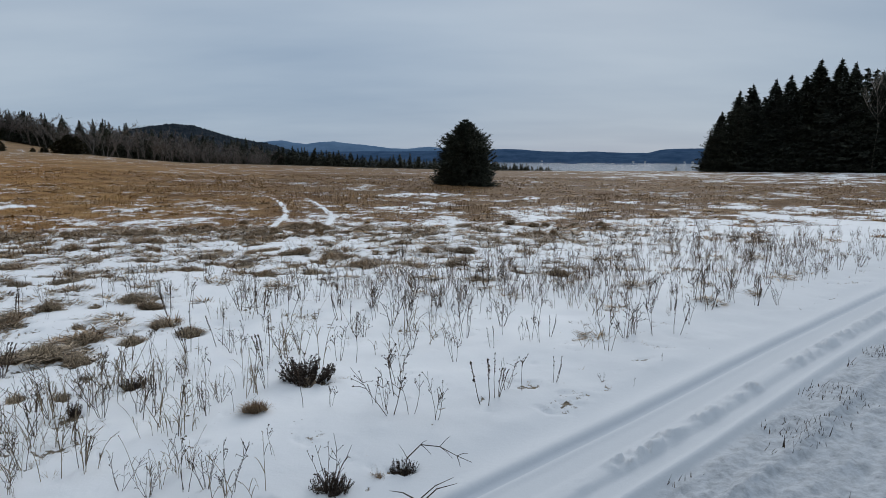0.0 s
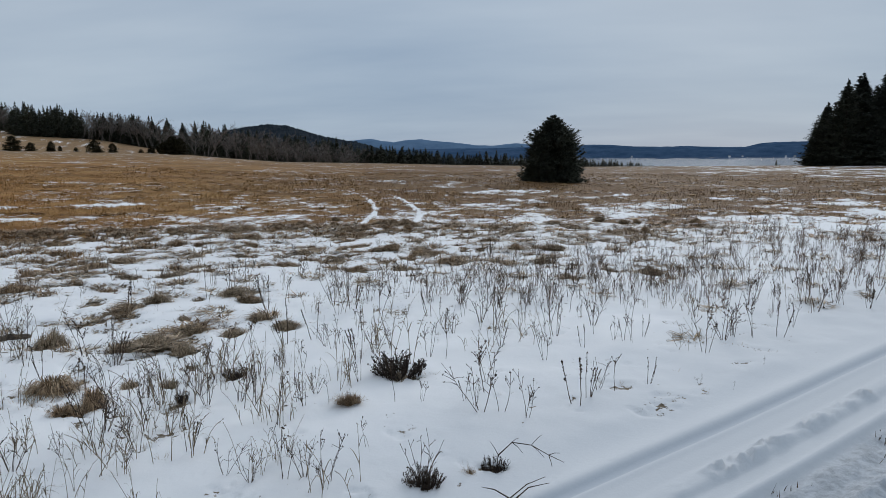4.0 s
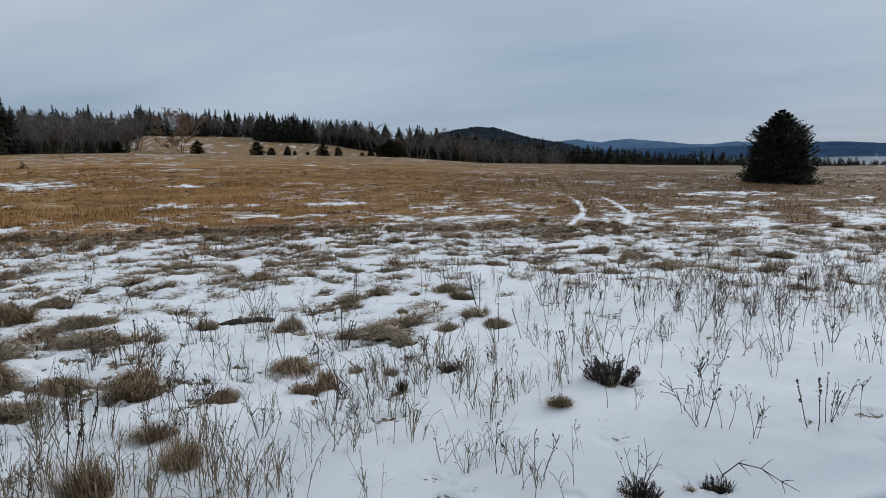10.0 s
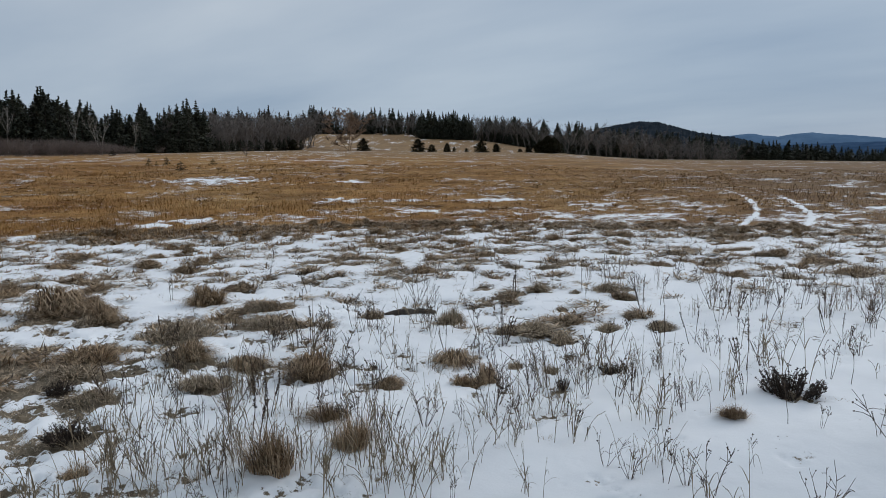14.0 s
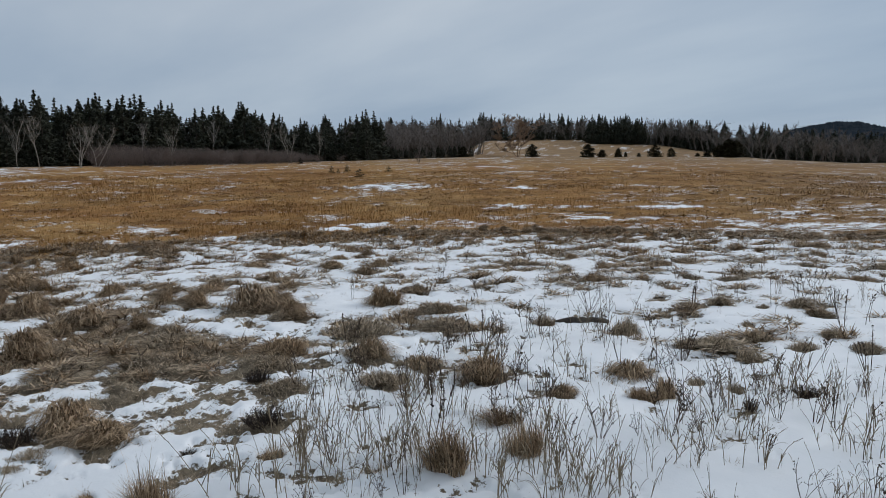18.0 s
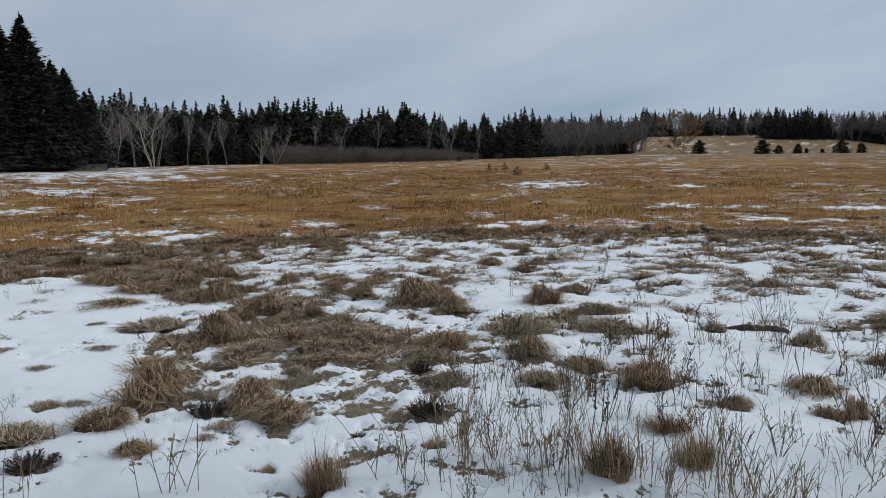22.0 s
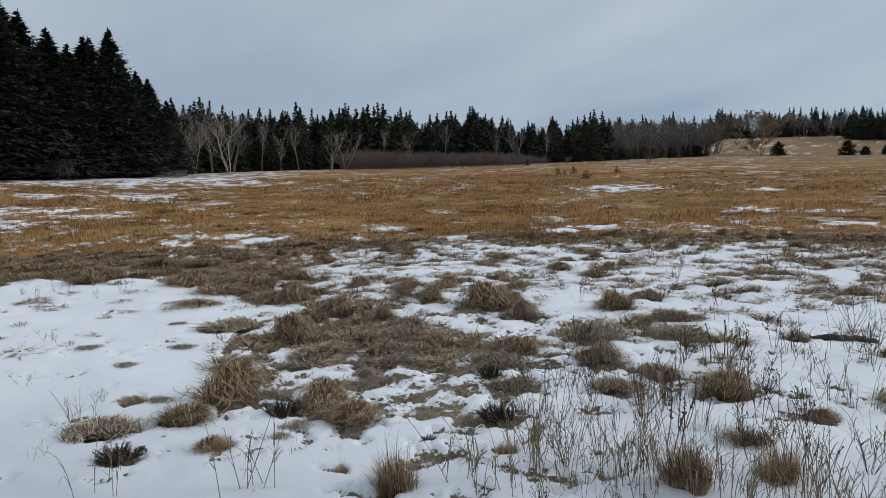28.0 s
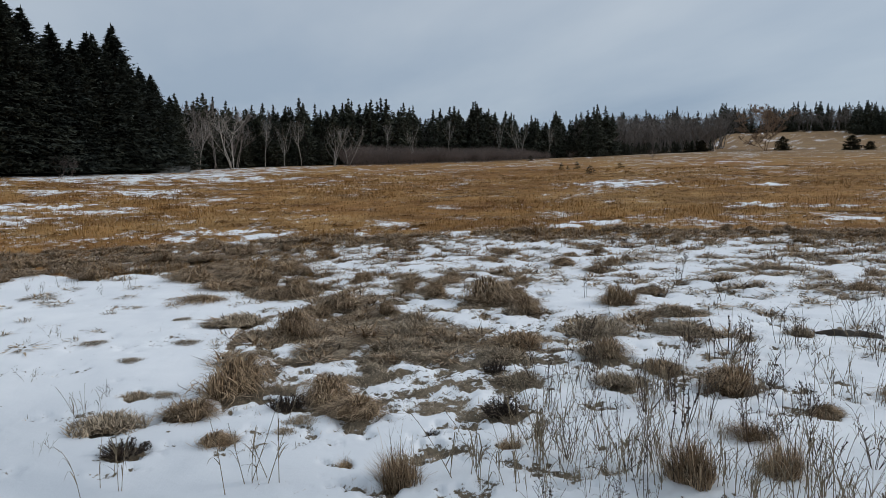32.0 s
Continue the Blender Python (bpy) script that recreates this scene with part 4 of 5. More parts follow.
wood("far", 90, 9, [(-10.3, 250, 5.2), (-9, 250, 5.8), (-6, 250, 7.4), (-3, 250, 8.6)], 12, "small dark spruce above the shore", 0.75, 1.05, 1.6, rear=True)
for b, h in ((-13.3, 5.0), (-16.5, 5.6), (-17.0, 4.9), (-18.2, 6.8), (-18.45, 5.6), (-19.4, 5.2), (-20.1, 5.6), (-22.5, 6.0), (-20.6, 5.6), (-21.3, 6)):
    KINDS["far"].plant(*map(float, at_bearing(b, 250)), h, "small dark spruce above the shore", width=1.2)
# leafless trees among them
LEAFLESS = "grey leafless tree in the forest"
wood("grey", 110, 11, [(38, 256, 7.4), (42, 256, 7.2), (47, 252, 8.6), (52, 230, 11.4), (57, 180, 9.1)], 18, LEAFLESS, 0.8, 1.02, 1.5, rear=True)
wood("grey", 70, 42, [(46.6, 156, 7.1), (50, 150, 7.7), (54.5, 140, 7.4)], 16, LEAFLESS, 0.82, 1.03, 1.5, rear=True)
wood("grey", 24, 54, [(47, 152, 6.3), (50, 146, 6.9), (55, 134, 6.2)], 8, LEAFLESS, 0.75, 1.03, 1.3)
wood("grey", 64, 12, [(14, 198, 7.3), (17, 196, 8.9), (20, 182, 8.8), (23, 172, 8), (26, 164, 6.9), (28.5, 166, 5.7)], 14, LEAFLESS, 0.75, 1.03, 1.5, rear=True)
wood("grey", 20, 55, [(15, 196, 7.1), (20, 178, 8.1), (24, 166, 7), (26.6, 160, 6.1)], 5, LEAFLESS, 0.7, 1.03, 1.3)
wood("grey", 40, 56, [(28.5, 190, 7.1), (32, 200, 6.8), (34, 208, 6.5)], 16, LEAFLESS, 0.8, 1.05, 1.4, rear=True)
wood("grey", 22, 43, [(57, 128, 7.3), (64, 120, 8.1), (70, 114, 8.5), (73, 112, 8.9), (84, 108, 8.4), (89, 104, 9.7)], 14, LEAFLESS, 0.8, 1.03, 1.3, rear=True)
wood("grey", 5, 57, [(84, 90, 6.2), (86.5, 88, 7.7), (88.8, 86, 7.8)], 8, LEAFLESS, 0.75, 1.03, 1.2)
PALE_TREE = "pale-barked leafless birch in front of dark spruces"
# bearing, distance, height, shape, width
for b, r, h, shape, w in ((84.9, 81, 6.2, 2, 1.5), (87.3, 84, 5.9, 3, 1), (82.4, 86, 5.7, 1, 0.9), (80.9, 88, 5.3, 0, 0.9), (79.6, 87, 5.4, 1, 1), (77, 87, 4.7, 2, 1.1), (75.9, 88, 4.9, 3, 1.1), (72.9, 99, 5.4, 1, 0.9), (70.8, 95, 4.8, 0, 0.9), (67.8, 106, 6.1, 1, 0.8), (63.7, 112, 6.3, 0, 0.7), (62, 112, 6.1, 3, 0.8), (59.8, 116, 4.7, 1, 0.9)):
    KINDS["birch"].plant(*map(float, at_bearing(b, r)), h, "spreading pale-barked leafless birch with several stems" if shape > 1 else PALE_TREE, shape=shape, width=w)
KINDS["birch"].plant(*map(float, at_bearing(-31.2, 97.5)), 11.6, "pale dead tree with crooked limbs beside dark spruces", shape=1, width=0.9)
wood("shrub", 64, 15, [(59.7, 106, 1.1), (61.2, 104, 1.7), (63.4, 100, 2.2), (66.8, 95, 2.3), (70.8, 92, 2.4), (74.7, 89, 2.9), (76.2, 88, 2.6)], 9, "grey-brown leafless shrub in a thicket", 0.75, 1, 1.4)
wood("shrub", 110, 46, [(59.7, 108, 1.1), (61.2, 106, 1.7), (63.4, 102, 2.2), (66.8, 97, 2.3), (70.8, 94, 2.4), (74.7, 91, 2.9), (76.2, 90, 2.6)], 12, "", 0.75, 1, 1.6, rear=True)
wood("shrub", 2, 45, [(95.8, 61, 1.6), (96.9, 61, 1.8)], 0.5, "grey-brown leafless shrub at the foot of the wood", 0.7, 1.05, 1.3)


def mass_of_trees():
    """The back rows of the woods, one mass for each material."""
    heaps = {}
    for kind, x, y, h, w, turn, pick in REAR:
        k = KINDS[kind]
        z, s = float(ground_z(x, y)), h / k.height
        c, n = math.cos(turn) * s * w, math.sin(turn) * s * w
        for me in k.shapes[pick % len(k.shapes)]:
            v = np.empty(len(me.vertices) * 3)
            me.vertices.foreach_get("co", v)
            f = np.empty(len(me.loops), np.int32)
            me.loops.foreach_get("vertex_index", f)
            v = v.reshape(-1, 3)
            v = np.stack([x + c * v[:, 0] - n * v[:, 1], y + n * v[:, 0] + c * v[:, 1], z + s * v[:, 2]], -1)
            heaps.setdefault(me.materials[0].name, []).append((v, f.reshape(-1, 3)))
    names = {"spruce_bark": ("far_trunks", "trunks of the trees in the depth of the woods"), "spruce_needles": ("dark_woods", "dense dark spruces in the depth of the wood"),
             "hazed_spruce_needles": ("far_woods", "dark spruces massed in the far forest"), "grey_twigs": ("bare_woods", "grey leafless trees massed in the far forest"),
             "shrub_twigs": ("thicket", "grey-brown leafless shrubs massed before the forest")}
    for mat, pieces in heaps.items():
        name, label = names[mat]
        tagged(new(name, mesh_of(name, *joined(pieces), bpy.data.materials[mat])), label, "woods", kind="stuff")


mass_of_trees()

# young spruces and the round bare tree on the open slope
for b, r, h, w in ((48.2, 146, 2.2, 1.1), (42.7, 150, 2.7, 1), (38.27, 152, 2.7, 1.35), (37.2, 152, 1.6, 1.35), (35.95, 152, 1.9, 1.1), (35.4, 153, 1, 0.9), (34.4, 153, 0.8, 1.2), (33.23, 151, 2.5, 1.15), (32, 152, 1.8, 1.1), (29.4, 152, 1.5, 1.3), (28.6, 152, 2.3, 1.3), (27.9, 152, 3.6, 1.25), (27.4, 151, 3.4, 1.2), (30.1, 153, 0.8, 1.3)):
    KINDS["juniper"].plant(*map(float, at_bearing(b, r)), h, "small dark bushy spruce standing on the open slope", width=w)
KINDS["round"].plant(*map(float, at_bearing(43.85, 149)), 8.6, "round-crowned leafless tree with fine reddish-brown twigs", turn=20, width=1.5)
for b, r, h, w in ((58.94, 60, 0.62, 1.3), (58.43, 60, 0.38, 1.4), (57.7, 61, 0.70, 1.3), (56.77, 52, 0.62, 2.2), (54.38, 61, 0.56, 1.8), (61.28, 100, 0.85, 2.0)):
    KINDS["sapling"].plant(*map(float, at_bearing(b, r)), h, "spruce sapling standing in dead grass", group="saplings in the field", width=w)
for b, r, h in ((58.1, 105, 1.45), (51.85, 92, 1.45)):
    KINDS["shrub"].plant(*map(float, at_bearing(b, r)), h, "small leafless bush standing alone in the brown field", group="", width=1.3)


# ---------------------------------------------------------------- grass and weeds
def blades(base, way, length, width, bend, segments=3):
    """Tapering bent strips: from each base point along a way, sinking by `bend` of its length at the tip."""
    n = len(base)
    base, way = np.asarray(base, float), np.asarray(way, float)
    way = way / (np.linalg.norm(way, axis=1)[:, None] + 1e-9)
    side = np.cross(way, np.array([0, 0, 1.0])) + 1e-6
    side /= np.linalg.norm(side, axis=1)[:, None]
    t = np.linspace(0, 1, segments + 1)
    p = base[:, None] + way[:, None] * (t[None, :, None] * np.asarray(length)[:, None, None])
    p[:, :, 2] -= np.asarray(bend)[:, None] * np.asarray(length)[:, None] * t[None] ** 2
    w = np.asarray(width)[:, None, None] * (1 - 0.85 * t[None, :, None] ** 1.5) * 0.5
    l, r = p[:, :-1] - side[:, None] * w[:, :-1], p[:, :-1] + side[:, None] * w[:, :-1]
    v = np.concatenate([np.stack([l, r], 2).reshape(n, -1, 3), p[:, -1:]], 1)
    k = v.shape[1]
    f = []
    for i in range(segments - 1):
        f += [(2 * i, 2 * i + 1, 2 * i + 3), (2 * i, 2 * i + 3, 2 * i + 2)]
    f.append((2 * segments - 2, 2 * segments - 1, 2 * segments))
    f = (np.array(f)[None] + np.arange(n)[:, None, None] * k).reshape(-1, 3)
    return v.reshape(-1, 3), f


def strips(p, width):
    """Tapering strips along rows of points."""
    n, k = p.shape[:2]
    d = p[:, -1] - p[:, 0]
    side = np.stack([-d[:, 1], d[:, 0], 0 * d[:, 0]], -1) + 1e-5
    side /= np.linalg.norm(side, axis=1)[:, None]
    t = np.linspace(0, 1, k)
    w = np.asarray(width)[:, None, None] * (1 - 0.8 * t[None, :, None] ** 1.5) * 0.5
    v = np.concatenate([np.stack([p[:, :-1] - side[:, None] * w[:, :-1], p[:, :-1] + side[:, None] * w[:, :-1]], 2).reshape(n, -1, 3), p[:, -1:]], 1)
    f = []
    for i in range(k - 2):
        f += [(2 * i, 2 * i + 1, 2 * i + 3), (2 * i, 2 * i + 3, 2 * i + 2)]
    f.append((2 * k - 4, 2 * k - 3, 2 * k - 2))
    return v.reshape(-1, 3), (np.array(f)[None] + np.arange(n)[:, None, None] * v.shape[1]).reshape(-1, 3)


def lump(seed, rings=5, sides=14, flat=0.55, wide=0.20):
    """A small uneven dome, one wide and one high."""
    g = np.random.default_rng(seed)
    v, f = [(0, 0, flat)], []
    for i in range(1, rings + 1):
        a = i / rings * math.pi / 2
        for j in range(sides):
            t = j / sides * 2 * math.pi
            rr = wide * math.sin(a) * (0.75 + 0.5 * g.random())
            v.append((rr * math.cos(t), rr * math.sin(t), flat * math.cos(a) ** 0.6 * (0.85 + 0.3 * g.random()) - (0.08 if i == rings else 0)))
    for j in range(sides):
        f.append((0, 1 + j, 1 + (j + 1) % sides))
    for i in range(rings - 1):
        for j in range(sides):
            a, b = 1 + i * sides + j, 1 + i * sides + (j + 1) % sides
            f += [(a, a + sides, b + sides), (a, b + sides, b)]
    return np.array(v, float), np.array(f)


def tuft_meshes(name, seed, count, style, material):
    """The matted, shade-dark heart and the blades of a tuft, one wide and one high."""
    g = np.random.default_rng(seed)
    ang, q = g.random(count) * 2 * math.pi, np.sqrt(g.random(count))
    lobe = 1 + 0.22 * np.sin(2 * ang + seed) + 0.16 * np.sin(3 * ang + 2.1 * seed) + 0.10 * np.sin(5 * ang + 0.7 * seed)
    lie = g.random() * 6.28
    u = np.random.default_rng(seed + 5).normal(0, 1, count)
    if style == "straw":                      # a barrel of upright, kinked straws and a few long ones
        rad = 0.29 * q * lobe
        base = np.stack([rad * np.cos(ang), rad * np.sin(ang)], -1)
        top = (0.26 + 0.44 * g.random(count) ** 1.3) * (1.05 - 0.35 * q)
        top[:24] *= 1.9
        way = ang + 0.9 * u
        lean, kink = 0.09 * g.random(count) * (0.4 + q), 0.42 * g.random(count) ** 1.6
        t = np.linspace(0, 1, 4)[None]
        out = lean[:, None] * t + kink[:, None] * t ** 3
        z = top[:, None] * (t - 0.45 * kink[:, None] * t ** 3)
        core, wide, fat = 0.20, 0.20, 0.0110
    elif style == "dome":                     # long blades that arch over from the crown and hang to the ground
        knots = g.normal(0, 0.10, (5, 2))
        pick = g.choice(5, count, p=[0.34, 0.26, 0.18, 0.14, 0.08])
        base = knots[pick] + 0.10 * q[:, None] * np.stack([np.cos(ang), np.sin(ang)], -1)
        reach = (0.12 + 0.34 * g.random(count) ** 0.8) * lobe
        top = (0.30 + 0.36 * g.random(count) ** 0.7) * (1.1 - 0.9 * reach) * (0.76 + 0.24 * np.cos(pick * 1.7))
        sweep = 0.72 + 0.28 * g.random(count)
        wild = g.random(count) < 0.10
        reach, sweep = np.where(wild, reach * 1.35, reach), np.where(wild, 0.35 + 0.25 * g.random(count), sweep)
        way = ang + 0.55 * u
        t = np.linspace(0, 1, 5)[None]
        out = reach[:, None] * t ** 0.85
        z = top[:, None] * np.sin(math.pi * sweep[:, None] * t ** 0.75)
        core, wide, fat = 0.26, 0.30, 0.0125
    else:                                     # a low mat of tangled blades, combed to one side
        rad = 0.44 * q * lobe
        base = np.stack([rad * np.cos(ang), rad * np.sin(ang)], -1)
        way = lie + 1.7 * u
        reach = 0.06 + 0.17 * g.random(count)
        top = (0.20 + 0.55 * g.random(count)) * (1.0 - 0.6 * q)
        sweep = 0.45 + 0.5 * g.random(count)
        t = np.linspace(0, 1, 4)[None]
        out = reach[:, None] * t
        z = 0.10 * (1 - q[:, None]) + top[:, None] * np.sin(math.pi * sweep[:, None] * t)
        core, wide, fat = 0.22, 0.30, 0.0118
    swirl = way[:, None] + 0.7 * g.normal(0, 1, count)[:, None] * t ** 2
    comb = 0.12 * np.array([math.cos(lie), math.sin(lie)])
    p = np.stack([base[:, :1] + out * np.cos(swirl) + comb[0] * t ** 2, base[:, 1:] + out * np.sin(swirl) + comb[1] * t ** 2, np.maximum(z, -0.02)], -1)
    v, f = strips(p, fat * (0.5 + 1.1 * g.random(count)))
    return mesh_of(name + "_heart", *lump(seed + 1, flat=core, wide=wide), M_HEART_SHADED, True), mesh_of(name + "_blades", v, f, material)


def seeds(points, size, g):
    """Small ragged seed heads: two crossed slivers each, with tails."""
    p = np.asarray(points, float)
    n = len(p)
    s = np.asarray(size)[:, None] * (0.7 + 0.6 * g.random((n, 1)))
    d1, d2, d3 = g.normal(0, 1, (n, 3)), g.normal(0, 1, (n, 3)), g.normal(0, 1, (n, 3))
    for d in (d1, d2, d3):
        d /= np.linalg.norm(d, axis=1)[:, None]
    v = np.stack([p + d1 * s, p + d2 * s, p + d3 * s, p - (d1 + d2 + d3) * s * 0.6], 1).reshape(-1, 3)
    f = (np.array([(0, 1, 2), (0, 3, 1), (1, 3, 2), (2, 3, 0)])[None] + np.arange(n)[:, None, None] * 4).reshape(-1, 3)
    return v, f


def weed_meshes(name, seed, style):
    """Dead stems and seed heads of a weed, one high."""
    g = np.random.default_rng(seed)
    stems, side, heads, sizes, leaves = [], [], [], [], []

    def stem(p, d, length, rad, k=4, wander=0.08):
        pts, q, dd = [np.array(p, float)], np.array(p, float), np.array(d, float)
        for _ in range(k):
            dd = dd / np.linalg.norm(dd) + g.normal(0, wander, 3)
            q = q + dd / np.linalg.norm(dd) * length / k
            pts.append(q.copy())
        (stems if p[2] < 0 else side).append(tube(pts, np.linspace(rad, rad * 0.5, k + 1), 3))
        return np.array(pts)

    if style == "plume":                      # one to three upright stems with a branched top
        for _ in range(g.integers(1, 4)):
            t, ln = g.random() * 6.28, 0.05 + 0.2 * g.random()
            pts = stem((0.06 * math.cos(t), 0.06 * math.sin(t), -0.03), (ln * math.cos(t), ln * math.sin(t), 1), 0.6 + 0.3 * g.random(), 0.0075)
            for _ in range(g.integers(4, 9)):
                f, t2 = 2.2 + 1.8 * g.random(), g.random() * 6.28
                at = np.array([np.interp(f, np.arange(5), pts[:, c]) for c in range(3)])
                tip = stem(at, (math.cos(t2), math.sin(t2), 1.0 + g.random()), 0.10 + 0.12 * g.random(), 0.006, 2)
                heads += [tip[-1], tip[-1] + g.normal(0, 0.02, 3), tip[1]]
                sizes += [0.022, 0.016, 0.012]
    elif style == "bush":                     # many thin stems from one foot
        for _ in range(g.integers(4, 8)):
            t, ln = g.random() * 6.28, 0.1 + 0.5 * g.random()
            pts = stem((0.04 * math.cos(t), 0.04 * math.sin(t), -0.03), (ln * math.cos(t), ln * math.sin(t), 1), 0.5 + 0.4 * g.random(), 0.0065, 4, 0.12)
            for _ in range(g.integers(2, 6)):
                f, t2 = 1.4 + 2.6 * g.random(), g.random() * 6.28
                at = np.array([np.interp(f, np.arange(5), pts[:, c]) for c in range(3)])
                tip = stem(at, (math.cos(t2), math.sin(t2), 0.5 + g.random()), 0.08 + 0.14 * g.random(), 0.0055, 2, 0.15)
                heads.append(tip[-1])
                sizes.append(0.018)
    elif style == "spike":                    # stout stems that end in dark spikes
        for _ in range(g.integers(2, 5)):
            t, ln = g.random() * 6.28, 0.05 + 0.25 * g.random()
            pts = stem((0.07 * math.cos(t), 0.07 * math.sin(t), -0.03), (ln * math.cos(t), ln * math.sin(t), 1), 0.6 + 0.4 * g.random(), 0.009)
            for f in np.linspace(2.3, 4, 16):
                at = np.array([np.interp(f, np.arange(5), pts[:, c]) for c in range(3)])
                heads.append(at + g.normal(0, 0.008, 3))
                sizes.append(0.022)
    elif style == "leafy":                    # a dense dark clump of withered leaves on stiff stems
        for _ in range(100):
            t, q = g.random() * 6.28, math.sqrt(g.random())
            ln = 0.45 * q
            pts = stem((0.40 * q * math.cos(t), 0.40 * q * math.sin(t), -0.03), (ln * math.cos(t), ln * math.sin(t), 1), (0.95 - 0.4 * q) * (0.4 + 0.6 * g.random()), 0.010)
            for f in np.linspace(0.4, 4.0, 20):
                at = np.array([np.interp(f, np.arange(5), pts[:, c]) for c in range(3)])
                heads.append(at + g.normal(0, 0.018, 3))
                sizes.append(0.024)
    else:                                     # a few leaning grass stalks with thin drooping ears
        for _ in range(g.integers(5, 9)):
            t, ln = g.random() * 6.28, 0.05 + 0.55 * g.random() ** 1.5
            size = 0.45 + 0.6 * g.random()
            foot = np.array([0.22 * g.normal(), 0.22 * g.normal(), -0.03])
            d, droop = np.array([ln * math.cos(t), ln * math.sin(t), 1.0]), 0.25 * g.random() ** 2
            pts = [foot + d * size * f + np.array([math.cos(t), math.sin(t), -0.6]) * droop * f ** 3 for f in np.linspace(0, 1, 6)]
            stems.append(tube(pts, np.linspace(0.0065, 0.003, 6), 3))
            for _ in range(2):
                f, t2 = 0.6 + 2.6 * g.random(), t + g.normal(0, 1.2)
                at = np.array([np.interp(f, np.arange(6), [a[c] for a in pts]) for c in range(3)])
                k, rise, far = np.linspace(0, 1, 6), 0.10 + 0.12 * g.random(), 0.14 + 0.20 * g.random()
                leaves.append(np.stack([at[0] + far * k * math.cos(t2), at[1] + far * k * math.sin(t2), at[2] + rise * np.sin(k * (1.8 + 1.6 * g.random()))], -1))
            for f in np.linspace(4.1, 5, 7):
                at = np.array([np.interp(f, np.arange(6), [a[c] for a in pts]) for c in range(3)])
                heads.append(at + g.normal(0, 0.007, 3))
                sizes.append(0.009)
    mat = {"stalk": M_PALE, "leafy": M_WITHER}.get(style, M_STALK)
    seed_mat = {"stalk": M_PALE, "leafy": M_WITHER}.get(style, M_SEED)
    made = [("stem", mesh_of(name + "_stem", v, f, mat)) for v, f in stems]
    if side:
        made.append(("side_twigs", mesh_of(name + "_twigs", *joined(side), mat)))
    if leaves:
        made.append(("leaves", mesh_of(name + "_leaves", *strips(np.array(leaves), np.full(len(leaves), 0.016)), mat)))
    made.append(("seed_heads", mesh_of(name + "_heads", *seeds(heads, sizes, g), seed_mat)))
    return made


def build_small_kinds():
    k = {}
    for style, mat, n, count in (("straw", M_STRAW, 5, 900), ("dome", M_STRAW, 8, 880), ("flat", M_MATTED, 8, 700)):
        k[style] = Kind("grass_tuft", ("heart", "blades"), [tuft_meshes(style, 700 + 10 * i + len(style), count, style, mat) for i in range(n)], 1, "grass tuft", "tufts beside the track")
    for style, n in (("plume", 6), ("bush", 5), ("spike", 3), ("leafy", 2), ("stalk", 5)):
        k[style] = Kind("dry_grass_stalks" if style == "stalk" else "dry_weed", None, [weed_meshes(style, 800 + 10 * i + len(style), style) for i in range(n)],
                        1, "grass" if style == "stalk" else "weed", "dead stalks in the snow")
    return k


SMALL = build_small_kinds()
for x, y, w, h in STRAW:
    SMALL["straw"].plant(x, y, h * 1.16, "tuft of upright straw-coloured dead grass in snow", width=w / h * 0.80)
for x, y, w, h in DOMES:
    SMALL["dome"].plant(x, y, h * 0.92, "domed tussock of drooping reddish-brown dead grass", width=w / h * 1.05, sink=0.01)
for x, y, w, h in FLATS:
    SMALL["flat"].plant(x, y, max(0.8 * h, 0.10), "low matted tuft of grey-brown dead grass in snow", width=w / max(0.8 * h, 0.10) * 1.1, sink=0.01)
for x, y, w, h in LOW_TUFTS:
    SMALL["flat"].plant(x, y, max(h, 0.13), "small flattened tuft of brown grass in snow", width=w / max(h, 0.13) * 1.1, sink=0.01)
for x, y, w, h in DARK_CLUMPS:
    SMALL["leafy"].plant(x, y, h * 0.9, "dark clump of withered leaves poking out of snow", width=w / h * 1.15)

# hummocks of grass further out, wherever the ground is bare


def hummocks(count, seed, r0, r1, b0, b1, style, wide, high, label):
    bare = lambda x, y: (snow_of(x, y) < -0.12) * 1.0
    xs, ys, g = scatter(count * 30, seed, r0, r1, b0, b1, bare)
    kept = []
    for x, y in zip(xs, ys):
        if len(kept) < count and all((x - a) ** 2 + (y - c) ** 2 > (0.8 * wide) ** 2 for a, c in kept):
            kept.append((x, y))
            h = high * (0.6 + 0.8 * g.random())
            SMALL[style].plant(float(x), float(y), h, label, width=wide * (0.6 + 0.8 * g.random()) / h, sink=0.01)


def scatter(count, seed, r0, r1, b0, b1, density):
    """Random places in a sector, thinned by a density from 0 to 1."""
    g = np.random.default_rng(seed)
    r, b = np.sqrt(r0 ** 2 + (r1 ** 2 - r0 ** 2) * g.random(count)), b0 + (b1 - b0) * g.random(count)
    x, y = at_bearing(b, r)
    keep = g.random(count) < density(x, y)
    return x[keep], y[keep], g


hummocks(36, 61, 9.8, 15, 82, 103, "dome", 0.75, 0.26, "shaggy hummock of brown dead grass")
hummocks(26, 62, 6, 10, 58, 86, "flat", 0.50, 0.10, "low matted hummock of grey-brown dead grass")
hummocks(50, 63, 8, 15, 50, 86, "dome", 0.40, 0.20, "shaggy hummock of brown dead grass")
hummocks(36, 64, 7.5, 12, 10, 55, "flat", 0.36, 0.12, "low matted hummock of grey-brown dead grass")
hummocks(46, 66, 9, 17, 8, 56, "dome", 0.36, 0.19, "small shaggy hummock of tan dead grass")
